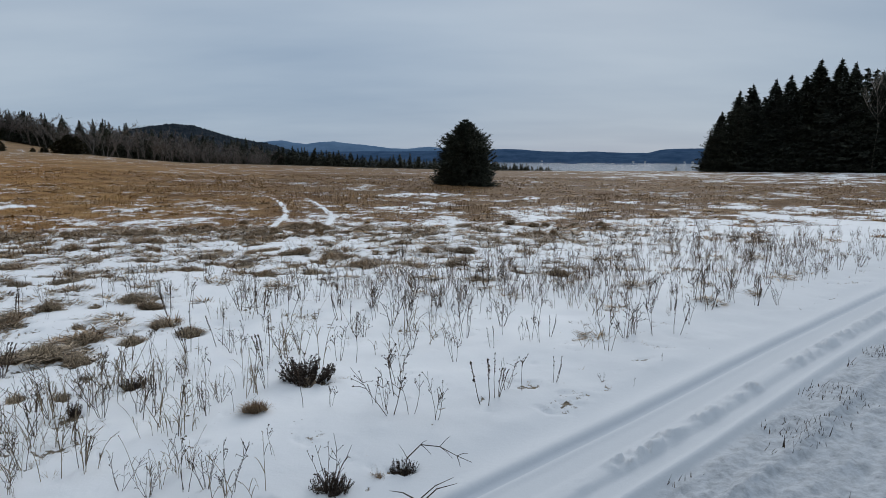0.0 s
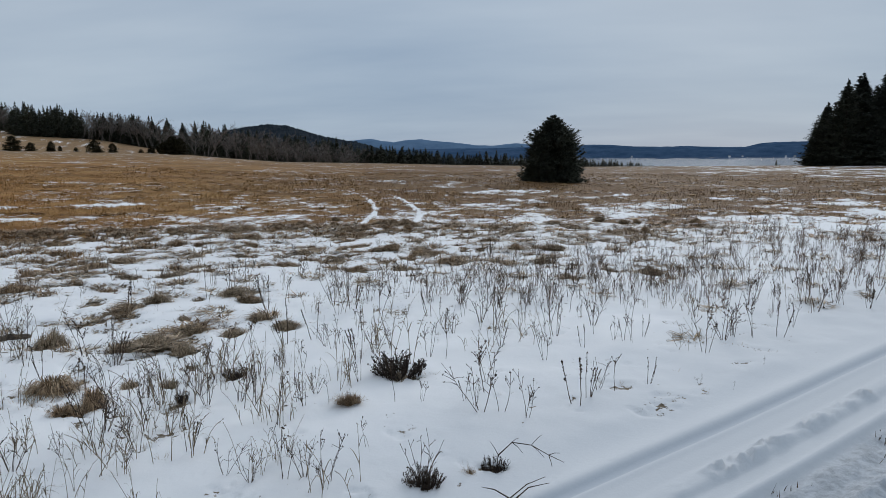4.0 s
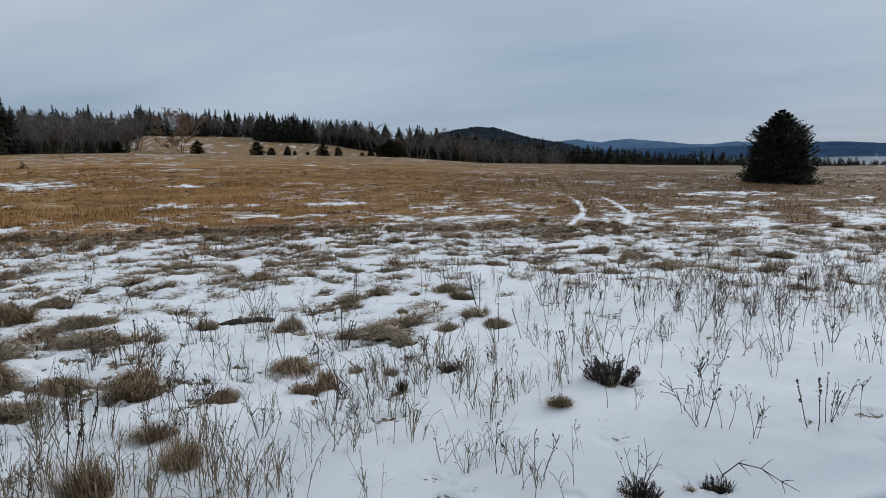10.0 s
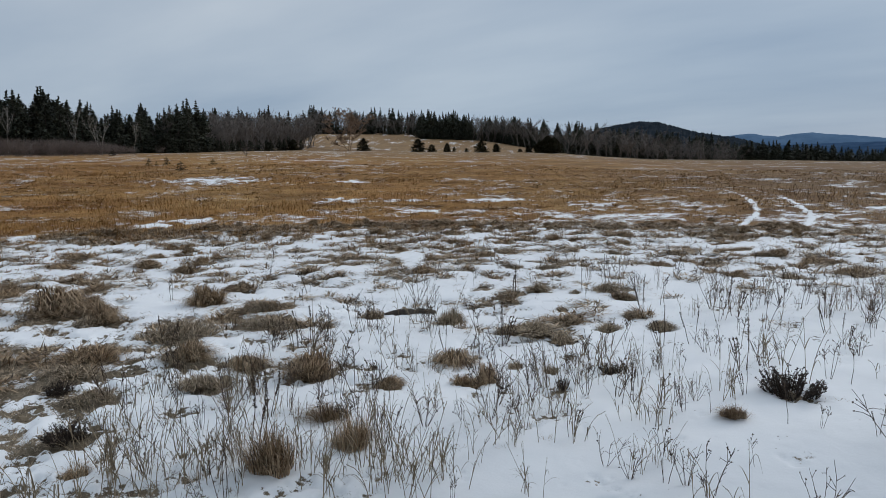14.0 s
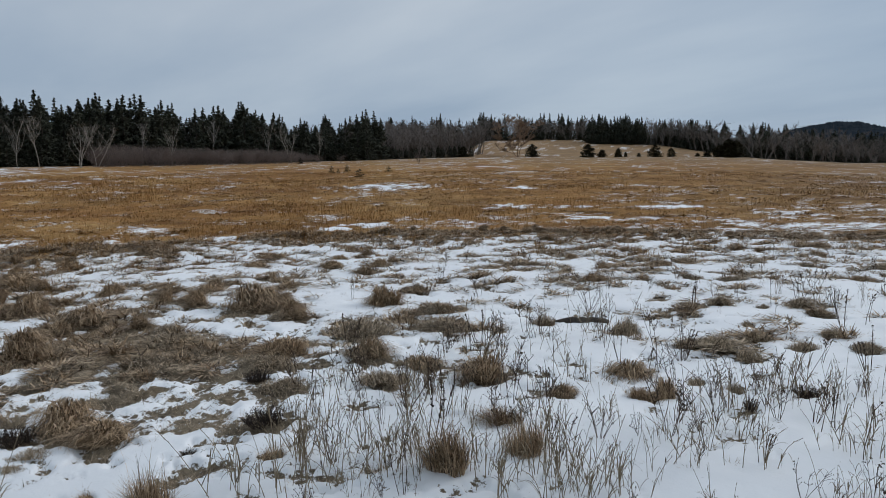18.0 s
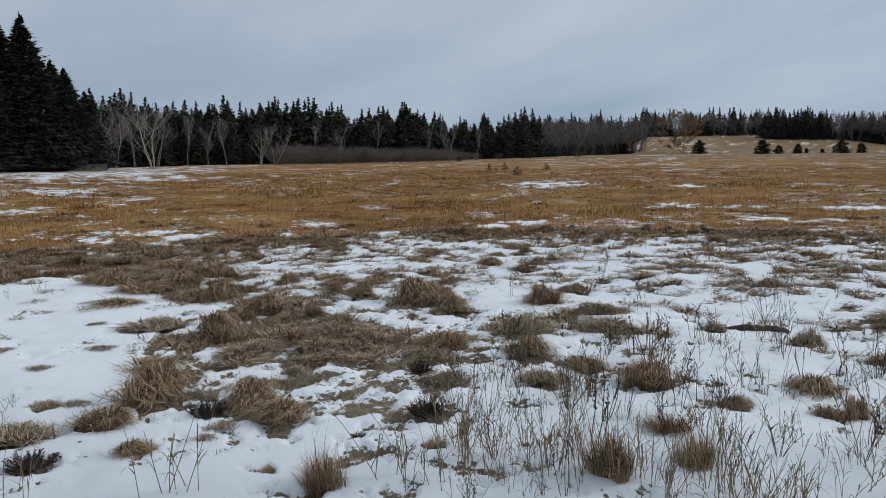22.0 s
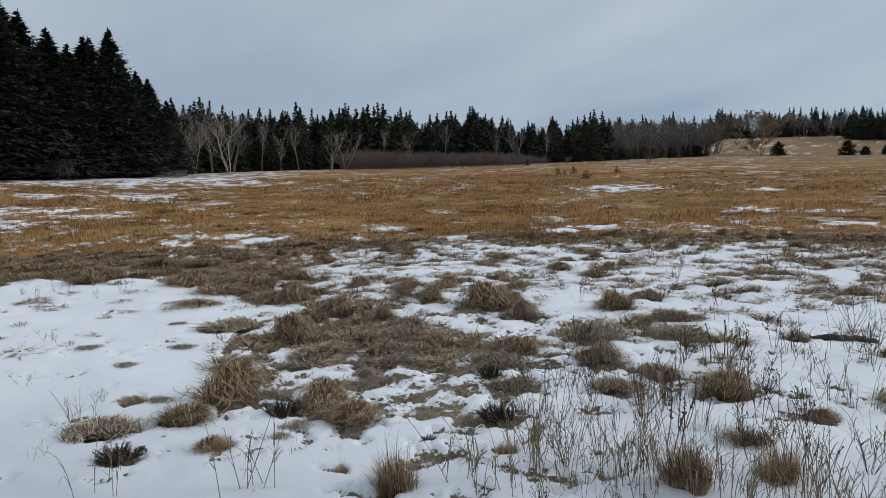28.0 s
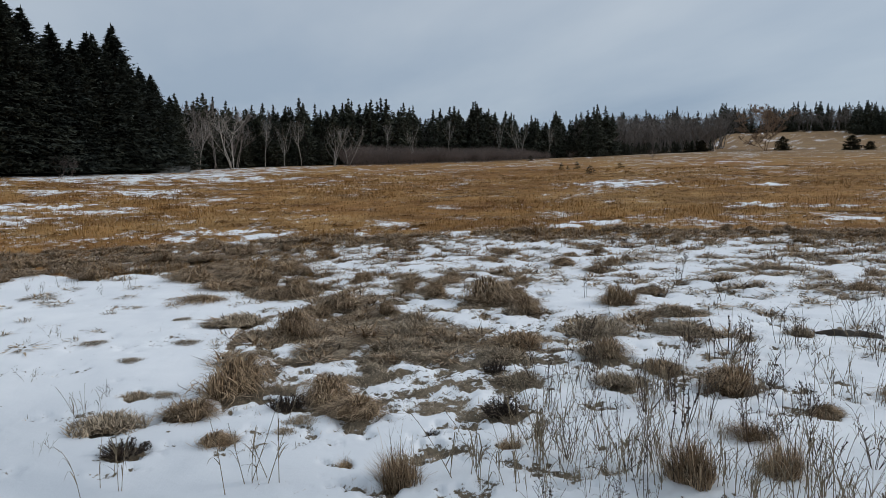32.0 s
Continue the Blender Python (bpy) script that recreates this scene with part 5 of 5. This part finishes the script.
hummocks(28, 65, 9, 18, -18, 16, "dome", 0.36, 0.18, "small shaggy hummock of tan dead grass")

def small_tufts(name, material, count, seed, wide, high, label, r0=6.0, r1=17.0, n=190, thick=1.0, above=0.10, below=-9.0):
    """The many small tufts that stand out of the snow and the field, as one mass."""
    g = np.random.default_rng(seed)
    shapes = []
    for i in range(6):
        t, q = g.random(n) * 6.28, np.sqrt(g.random(n))
        base = np.stack([0.42 * q * np.cos(t), 0.42 * q * np.sin(t), 0.40 * (1 - q ** 2) * g.random(n)], -1)
        lie = g.random() * 6.28 + g.normal(0, 1.0, n)
        way = np.stack([0.8 * np.cos(t) + 0.6 * np.cos(lie), 0.8 * np.sin(t) + 0.6 * np.sin(lie), 0.4 + 1.0 * g.random(n)], -1)
        shapes.append(blades(base, way, 0.25 + 0.45 * g.random(n), thick * (0.026 + 0.026 * g.random(n)), 0.2 + 0.4 * g.random(n), 1))
    bare = lambda x, y: smooth(above, above - 0.22, snow_of(x, y)) * (snow_of(x, y) > below) * (road_v(x, y) < -3)
    xs, ys, g = scatter(count, seed + 9, r0, r1, -34, 104, bare)
    h = high * (0.5 + g.random(len(xs)))
    ob = many(name, shapes, np.stack([xs, ys, ground_z(xs, ys) - 0.01], -1), h, wide * (0.5 + g.random(len(xs))) / h, material, label, seed)
    return tagged(ob, category="grass")


def many(name, shapes, places, heights, widths, material, label, seed):
    """All the plants too many to count, as one object."""
    g = np.random.default_rng(seed)
    vs, fs, n = [], [], 0
    for (x, y, z), h, w in zip(places, heights, widths):
        v, f = shapes[g.integers(len(shapes))]
        t = g.random() * 6.28
        c, s = math.cos(t) * h * w, math.sin(t) * h * w
        vs.append(np.stack([x + c * v[:, 0] - s * v[:, 1], y + s * v[:, 0] + c * v[:, 1], z + h * v[:, 2]], -1))
        fs.append(f + n)
        n += len(v)
    return tagged(new(name, mesh_of(name, np.concatenate(vs), np.concatenate(fs), material)), label, "weeds", kind="stuff")


small_tufts("small_brown_tufts", M_STRAW, 7000, 611, 0.32, 0.16, "small shaggy tufts of brown grass standing out of the snow", n=130, thick=1.15)
small_tufts("small_grey_tufts", M_MATTED, 5600, 633, 0.30, 0.085, "small matted tufts of grey-brown grass in the snow", n=110, thick=1.15, above=0.22)
small_tufts("field_tufts", M_FIELD, 2200, 655, 0.5, 0.14, "shaggy tufts of golden-brown grass in the open field", 18, 62, 60, 2.2)

small_tufts("snow_edge_tufts", M_MATTED, 3600, 677, 0.30, 0.11, "ragged small tufts of brown grass breaking through the snow", 8, 17, 60, 1.5, above=0.42, below=-0.15)
small_tufts("field_edge_tufts", M_FIELD, 5200, 679, 0.36, 0.12, "ragged tufts of golden-brown grass breaking through patches of snow", 15, 48, 60, 1.8, above=0.45, below=-0.25)

# a few blades and withered bits poking out of the unbroken snow
xs, ys, g = scatter(40, 28, 4.8, 12.5, 85, 101, lambda x, y: 0.6 + 0 * x)
for i, (x, y) in enumerate(zip(xs[:20], ys[:20])):
    SMALL[("stalk", "bush", "stalk", "stalk")[i % 4]].plant(float(x), float(y), float(0.08 + 0.16 * g.random() ** 2), "withered stalks poking out of smooth snow", width=1.1)

xs, ys, g = scatter(15, 29, 4.4, 8.6, 80, 97, lambda x, y: 1 + 0 * x)
for x, y in zip(xs, ys):
    w = 0.12 + 0.16 * g.random()
    SMALL["flat"].plant(float(x), float(y), 0.045, "flattened wisps of dark grass breaking through smooth snow", width=w / 0.045, sink=0.008, without="heart")

# weeds whose places show: x, y, height
TALL_WEEDS = ((-1.53, 3.18, 0.25), (-1.22, 3.18, 0.31), (-1.00, 3.16, 0.32), (-1.13, 3.20, 0.28), (-1.86, 3.46, 0.28), (-2.14, 3.41, 0.31), (-0.54, 3.23, 0.36),
              (-0.90, 3.59, 0.22), (-0.71, 4.31, 0.18), (-1.45, 4.17, 0.28), (-1.50, 4.23, 0.25), (-1.31, 4.23, 0.23), (-1.89, 4.95, 0.21), (-1.71, 4.95, 0.24),
              (-0.19, 4.19, 0.34), (-0.36, 4.25, 0.27), (-0.44, 4.35, 0.25), (-0.04, 4.13, 0.31), (-0.26, 5.75, 0.32), (-0.70, 5.41, 0.40), (-0.82, 5.41, 0.34),
              (-1.26, 5.40, 0.38), (-1.34, 5.19, 0.42), (-1.63, 5.72, 0.33), (-1.73, 5.61, 0.33), (-1.85, 4.50, 0.22), (-1.93, 4.43, 0.18), (-2.09, 4.15, 0.40),
              (-2.31, 3.85, 0.31), (-2.24, 3.46, 0.19))
TRACK_WEEDS = ((0.28, 4.40, 0.46), (0.36, 4.54, 0.34), (0.56, 4.66, 0.35), (0.44, 4.70, 0.30), (0.80, 4.87, 0.25), (0.21, 6.14, 0.45), (0.57, 6.58, 0.44), (0.89, 6.51, 0.37),
               (1.39, 5.73, 0.43), (1.65, 6.18, 0.46), (2.16, 6.33, 0.45), (1.93, 6.32, 0.41), (1.76, 6.32, 0.51), (2.91, 7.51, 0.44), (3.33, 7.83, 0.42), (3.76, 7.74, 0.33),
               (3.52, 7.73, 0.37), (0.10, 5.43, 0.31), (1.16, 4.92, 0.11), (1.36, 4.84, 0.09), (1.74, 5.41, 0.07))
STALKS = ((-3.68, 1.64, 0.40), (-3.48, 1.66, 0.34), (-3.50, 1.85, 0.35), (-3.26, 1.80, 0.35), (-3.11, 1.93, 0.39), (-3.17, 2.04, 0.33), (-3.00, 2.03, 0.32), (-2.99, 2.11, 0.41),
          (-3.03, 2.34, 0.36), (-2.72, 2.32, 0.36), (-2.52, 2.49, 0.34), (-2.40, 2.52, 0.31), (-2.61, 2.29, 0.29), (-2.24, 2.61, 0.31), (-2.11, 2.59, 0.32), (-2.24, 2.47, 0.28),
          (-2.18, 2.86, 0.23), (-3.38, 1.17, 0.40), (-3.41, 1.31, 0.37), (-3.29, 1.36, 0.38), (-3.39, 1.57, 0.44), (-3.23, 1.59, 0.36), (-3.18, 2.00, 0.35), (-3.30, 2.19, 0.35),
          (-3.15, 1.65, 0.30), (-3.77, 0.26, 0.42), (-4.16, -0.55, 0.34), (-5.40, -0.74, 0.28), (-4.83, -0.92, 0.13))
STYLES = ("bush", "plume", "plume", "bush", "spike", "plume")
for i, (x, y, h) in enumerate(TALL_WEEDS):
    SMALL[STYLES[i % 6]].plant(x, y, h, "dead branching weed with dark seed heads standing in snow", width=0.9)
for i, (x, y, h) in enumerate(TRACK_WEEDS):
    SMALL["spike" if i < 2 else STYLES[i % 6]].plant(x, y, h, "dry brown weed beside the snowy track", width=0.9)
for x, y, h in STALKS:
    SMALL["stalk"].plant(x, y, h * 1.1, "thin bent stalks of dead grass standing in snow", width=0.9)


def weed_density(x, y):
    """How thickly weeds stand round a place."""
    r, b, v = np.hypot(x, y), bearing_of(x, y), road_v(x, y)
    d = np.exp(-((b - 2) / 14) ** 2 - ((r - 7.2) / 2.0) ** 2)
    d = d + 1.0 * np.exp(-((b + 10) / 9) ** 2 - ((r - 9.0) / 2.2) ** 2)
    d = d + 1.0 * np.exp(-((b + 24) / 9) ** 2 - ((r - 13.5) / 3.2) ** 2)
    d = d + 0.35 * np.exp(-((b - 16) / 12) ** 2 - ((r - 5.0) / 1.5) ** 2)
    d = d + 0.22 * np.exp(-((b - 40) / 12) ** 2 - ((r - 5.0) / 2.0) ** 2)
    d = d + 0.10 * smooth(95, 60, b) * smooth(-40, -20, b) * np.exp(-((r - 9) / 4) ** 2)
    return d * smooth(-2.75, -3.2, v) * smooth(3.2, 4.2, r)


xs, ys, g = scatter(600, 25, 3.0, 5.4, 16, 66, lambda x, y: 0.25 + 0 * x)
for i, (x, y) in enumerate(zip(xs[:130], ys[:130])):
    SMALL[("stalk", "bush", "stalk", "plume", "stalk")[i % 5]].plant(float(x), float(y), float(0.18 + 0.28 * g.random()), "thin dry stalks standing in snow", width=0.9)
xs, ys, g = scatter(130, 27, 4.0, 6.8, 32, 60, lambda x, y: 0.75 + 0 * x)
for i, (x, y) in enumerate(zip(xs[:64], ys[:64])):
    SMALL[("bush", "plume", "stalk", "bush", "spike")[i % 5]].plant(float(x), float(y), float(0.20 + 0.26 * g.random()), "dark dead weed standing among grass tufts in snow", width=1.0)
xs, ys, g = scatter(1100, 21, 4.0, 9.5, -36, 60, weed_density)
for i, (x, y) in enumerate(zip(xs[:150], ys[:150])):
    SMALL[("plume", "bush", "plume", "stalk", "spike", "plume")[i % 6]].plant(float(x), float(y), float(0.22 + 0.26 * g.random()), "dry brown weed standing in snow", width=0.8 + 0.3 * g.random())


def arrays_of(me):
    v = np.empty(len(me.vertices) * 3)
    me.vertices.foreach_get("co", v)
    f = np.empty(len(me.loops), np.int32)
    me.loops.foreach_get("vertex_index", f)
    return v.reshape(-1, 3), f.reshape(-1, 3)


def weed_band():
    xs, ys, g = scatter(3600, 22, 7.5, 22, -42, 60, weed_density)
    zs = ground_z(xs, ys)
    shapes = [joined([arrays_of(p) for _, p in s]) for style in ("plume", "bush", "plume") for s in SMALL[style].shapes]
    many("weeds", shapes, np.stack([xs, ys, zs], -1), 0.16 + 0.26 * g.random(len(xs)) ** 1.3, 0.7 + 0.4 * g.random(len(xs)), M_STALK, "thin dry weeds standing close in the snow", 5)
    xs, ys, g = scatter(9000, 23, 7.5, 24, -42, 40, weed_density)
    many("thin_weeds", shapes, np.stack([xs, ys, ground_z(xs, ys)], -1), 0.12 + 0.24 * g.random(len(xs)), 0.6 + 0.5 * g.random(len(xs)), M_BROWN, "fine brown weeds standing close in the snow", 6)


weed_band()


def grass_sheet(name, count, seed, r0, r1, style, material, label, bare=True):
    """Blades of dead grass over a wide sector, thicker near by than far off, mostly where no snow lies."""
    g = np.random.default_rng(seed)
    r, b = np.exp(np.log(r0) + (np.log(r1) - np.log(r0)) * g.random(count)), -38 + 144 * g.random(count)
    x, y = at_bearing(b, r)
    s = snow_of(x, y) + (fbm(x, y, 0.14, 3, 2) - 0.5) * 0.7
    keep = ((s < 0.02) | ((s < 0.30) & (g.random(count) < 0.10 * (cover_of(x, y) < 0.97)))) & (road_v(x, y) < -2.5)
    if style == "field":
        keep &= r > 8.5 + 6 * fbm(x, y, 3, 8, 2)
        keep &= (g.random(count) < gold_of(x, y)) == (material is M_FIELD)
    x, y, r, s = x[keep], y[keep], r[keep], s[keep]
    n = len(x)
    base = np.stack([x, y, ground_z(x, y) - 0.01], -1)
    t = g.random(n) * 6.28
    if style == "field":
        tall = smooth(0.45, 0.75, fbm(x, y, 4, 13, 3))
        lean, length = 0.9 * g.random(n), (0.06 + 0.16 * g.random(n)) * (0.6 + 1.0 * tall) * np.clip(0.5 - 1.2 * s, 0.35, 1.1)
        way = np.stack([lean * np.cos(t) + 0.2, lean * np.sin(t), np.ones(n)], -1)
        width, bend, seg = 0.003 + 0.0007 * r * (0.3 + 0.7 * g.random(n)), 0.35 * g.random(n), 1
    else:
        flow = 6.28 * fbm(x, y, 0.5, 15, 2) + g.normal(0, 1.4, n)
        way = np.stack([np.cos(flow), np.sin(flow), 0.25 + 1.0 * g.random(n) ** 2], -1)
        length, width, bend, seg = (0.035 + 0.085 * g.random(n)) * np.clip(0.7 - s, 0.6, 1.4), 0.0025 + 0.0006 * r * g.random(n), 0.05 + 0.3 * g.random(n), 1
    v, f = blades(base, way, length, width, bend, seg)
    return tagged(new(name, mesh_of(name, v, f, material)), label, "grass", kind="stuff")


grass_sheet("matted_grass", 760000, 31, 3.6, 15.5, "matted", M_MATTED, "flattened grey-brown dead grass between patches of snow")
grass_sheet("field_grass", 270000, 32, 10, 62, "field", M_FIELD, "golden-brown dead grass of the open field")
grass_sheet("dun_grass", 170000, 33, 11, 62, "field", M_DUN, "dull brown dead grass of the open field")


def road_sprigs():
    """Short dead blades that poke out of the trodden middle of the track."""
    g = np.random.default_rng(41)
    u, v = g.random(9000) * 11 - 1, -1.60 + 2.0 * g.random(9000) ** 1.2
    x, y = 0.704 * u + 0.71 * v, 0.71 * u - 0.704 * v
    keep = (fbm(x, y, 0.35, 6, 3) > 0.60) & (np.hypot(x, y) > 2)
    x, y = x[keep], y[keep]
    n = len(x)
    way = np.stack([g.normal(0, 0.4, n) + 0.2, g.normal(0, 0.4, n), np.ones(n)], -1)
    v, f = blades(np.stack([x, y, ground_z(x, y) - 0.01], -1), way, 0.025 + 0.075 * g.random(n) ** 2, 0.004 + 0.004 * g.random(n), 0.2 * g.random(n), 2)
    tagged(new("grass_sprigs", mesh_of("grass_sprigs", v, f, M_STALK)), "short dead blades poking through the trodden snow", "grass", kind="stuff")


road_sprigs()


# ---------------------------------------------------------------- single things
def fallen_log():
    m = pose(-4.70, 5.50, float(ground_z(-4.70, 5.50)) - 0.01, 0, 0, 47)
    ob = thing("log", m, "dark rotten log lying half sunk in snow and grass", "log")
    g = np.random.default_rng(3)
    xs = np.linspace(-0.27, 0.27, 14)
    pts = np.stack([xs, g.normal(0, 0.010, 14), 0.02 + g.normal(0, 0.004, 14) - 0.25 * np.maximum(np.abs(xs) - 0.15, 0)], -1)
    part("stem", mesh_of("log_stem", *tube(pts, 0.038 + g.normal(0, 0.004, 14), 9), M_BARK, True), ob)
    v, f = blades(np.stack([xs, g.normal(0, 0.03, 14), np.full(14, 0.02)], -1), g.normal(0, 1, (14, 3)) + (0, 0, 1.2), 0.05 + 0.07 * g.random(14), np.full(14, 0.006), 0.3 * g.random(14))
    tagged(part("blades", mesh_of("log_blades", v, f, M_MATTED), ob), kind="stuff")


def arching_twig():
    m = pose(-0.20, 3.48, float(ground_z(-0.20, 3.48)), 0, 0, 0)
    ob = thing("dead_branch", m, "thin dark dead branch arching out of a grass tuft", "branch")
    pts = [(0, 0, -0.02), (0.02, 0.01, 0.10), (0.09, 0.03, 0.165), (0.19, 0.04, 0.150), (0.28, 0.04, 0.100), (0.36, 0.05, 0.06)]
    part("stem", mesh_of("branch_stem", *tube(pts, np.linspace(0.0042, 0.0014, 6), 5), M_SEED, True), ob)
    for a, d in ((1, (-0.04, 0.03, 0.06)), (2, (0.05, 0.02, -0.05)), (2, (0.03, -0.05, 0.05)), (3, (0.05, 0.03, 0.05)), (3, (0.06, -0.02, -0.04)), (4, (0.05, -0.02, 0.03)), (4, (0.02, 0.0, -0.06))):
        p = np.array(pts[a])
        part("twig", mesh_of("branch_twig", *tube([p, p + np.array(d) * 0.6, p + np.array(d) * 1.1 + (0, 0, -0.01)], (0.0022, 0.0016, 0.0008), 4), M_SEED, True), ob)
    m = pose(-0.12, 3.12, float(ground_z(-0.12, 3.12)), 0, 0, 25)
    ob = thing("dead_branch", m, "dark dead twigs lying on the snow", "branch")
    for i, (d, k) in enumerate((((0.22, 0.05, 0.06), 0.0), ((0.18, -0.07, 0.09), 0.04), ((-0.12, 0.03, 0.07), 0.02))):
        e = np.array(d)
        part("twig", mesh_of("lying_twig", *tube([(k, 0, 0), e * 0.5 + (0, 0, 0.02), e], (0.0036, 0.0028, 0.001), 4), M_SEED, True), ob)


def box_mesh(name, size, centre, material, seed=0, rough=0.0):
    """A box with slightly worn edges."""
    bm = bmesh.new()
    bmesh.ops.create_cube(bm, size=1.0)
    g = random.Random(seed)
    for v in bm.verts:
        v.co = Vector((v.co.x * size[0] + centre[0] + g.uniform(-rough, rough), v.co.y * size[1] + centre[1] + g.uniform(-rough, rough), v.co.z * size[2] + centre[2] + g.uniform(-rough, rough)))
    bmesh.ops.bevel(bm, geom=bm.edges[:], offset=min(size) * 0.12, segments=1, affect="EDGES")
    me = bpy.data.meshes.new(name)
    bm.to_mesh(me)
    bm.free()
    me.materials.append(material)
    return me


def old_platform():
    """The low grey timber box at the foot of the tall spruces."""
    x, y = map(float, at_bearing(89.3, 73.5))
    ob = thing("timber_platform", pose(x, y, float(ground_z(x, y)) - 0.05, 0, 0, 89), "low weathered grey timber platform at the edge of the wood", "platform")
    grey = bark_material("weathered_timber", (0.10, 0.105, 0.10), (0.25, 0.255, 0.24), 3.0)
    for i in range(4):
        part("plank", box_mesh("side_plank", (3.3, 0.05, 0.115), (0, -0.6, 0.09 + 0.125 * i), grey, i, 0.008), ob)
    for i in range(11):
        part("plank", box_mesh("deck_plank", (0.27, 1.3, 0.04), (-1.5 + 0.3 * i, 0, 0.60), grey, 20 + i, 0.008), ob)
    for sx in (-1.6, 1.6):
        part("post", box_mesh("post", (0.12, 0.12, 0.68), (sx, -0.62, 0.32), grey, 50, 0.008), ob)


def far_houses():
    white = Mat("white_boards", 0.8)
    wall = white.colour(white.ramp(white.noise(0.3), (0.3, (0.62, 0.66, 0.72)), (0.7, (0.78, 0.80, 0.82))))
    slate = Mat("grey_roof", 0.8)
    roof = slate.colour(slate.ramp(slate.noise(0.3), (0.3, (0.10, 0.12, 0.15)), (0.7, (0.17, 0.19, 0.22))))
    for i, (b, w) in enumerate(((-7.9, 9.0), (-15.0, 12.0), (-15.9, 8.0), (-19.4, 11.0), (-18.8, 8.0))):
        x, y = map(float, at_bearing(b, 3860))
        ob = thing("house", pose(x, y, SEA_LEVEL + 4.0, 0, 0, b), "small white house on the far wooded shore", "house", "houses across the bay")
        part("wall", box_mesh("house_wall", (w, 8, 5.5), (0, 0, 2.7), wall, i), ob)
        me = bpy.data.meshes.new("house_roof")
        h = w / 2 + 0.4
        me.from_pydata([(-h, -4.4, 5.4), (h, -4.4, 5.4), (h, 4.4, 5.4), (-h, 4.4, 5.4), (-h, 0, 8.5), (h, 0, 8.5)], [], [(0, 1, 5, 4), (2, 3, 4, 5), (0, 4, 3), (1, 2, 5), (3, 2, 1, 0)])
        me.materials.append(roof)
        part("roof", me, ob)


def islands():
    for b, wide, r, name in ((-14.0, 62, 2300, "low dark wooded island in the bay"), (-10.2, 26, 2500, "small dark rocky island in the bay")):
        g = np.random.default_rng(int(wide))
        n = 40
        t = np.linspace(-1, 1, n)
        prof = (1 - t ** 4) * (2.2 + 2.0 * g.random(n))
        x0, y0 = at_bearing(b, r)
        c, s = math.cos(radians(b)), math.sin(radians(b))
        v = []
        for d, k in ((-14, 0.0), (-6, 0.8), (0, 1.0), (8, 0.8), (18, 0.0)):
            for i in range(n):
                lx, ly = t[i] * wide, d
                v.append((x0 + c * lx - s * ly, y0 + s * lx + c * ly, SEA_LEVEL - 0.4 + k * prof[i]))
        f = [(i + j * n, i + 1 + j * n, i + 1 + (j + 1) * n, i + (j + 1) * n) for j in range(4) for i in range(n - 1)]
        # islands take the shore's haze-blue colour
        tagged(new("island", mesh_of("island", v, f, M_HAZE_SHORE, True)), name, "island")


fallen_log()
arching_twig()
old_platform()
far_houses()
islands()
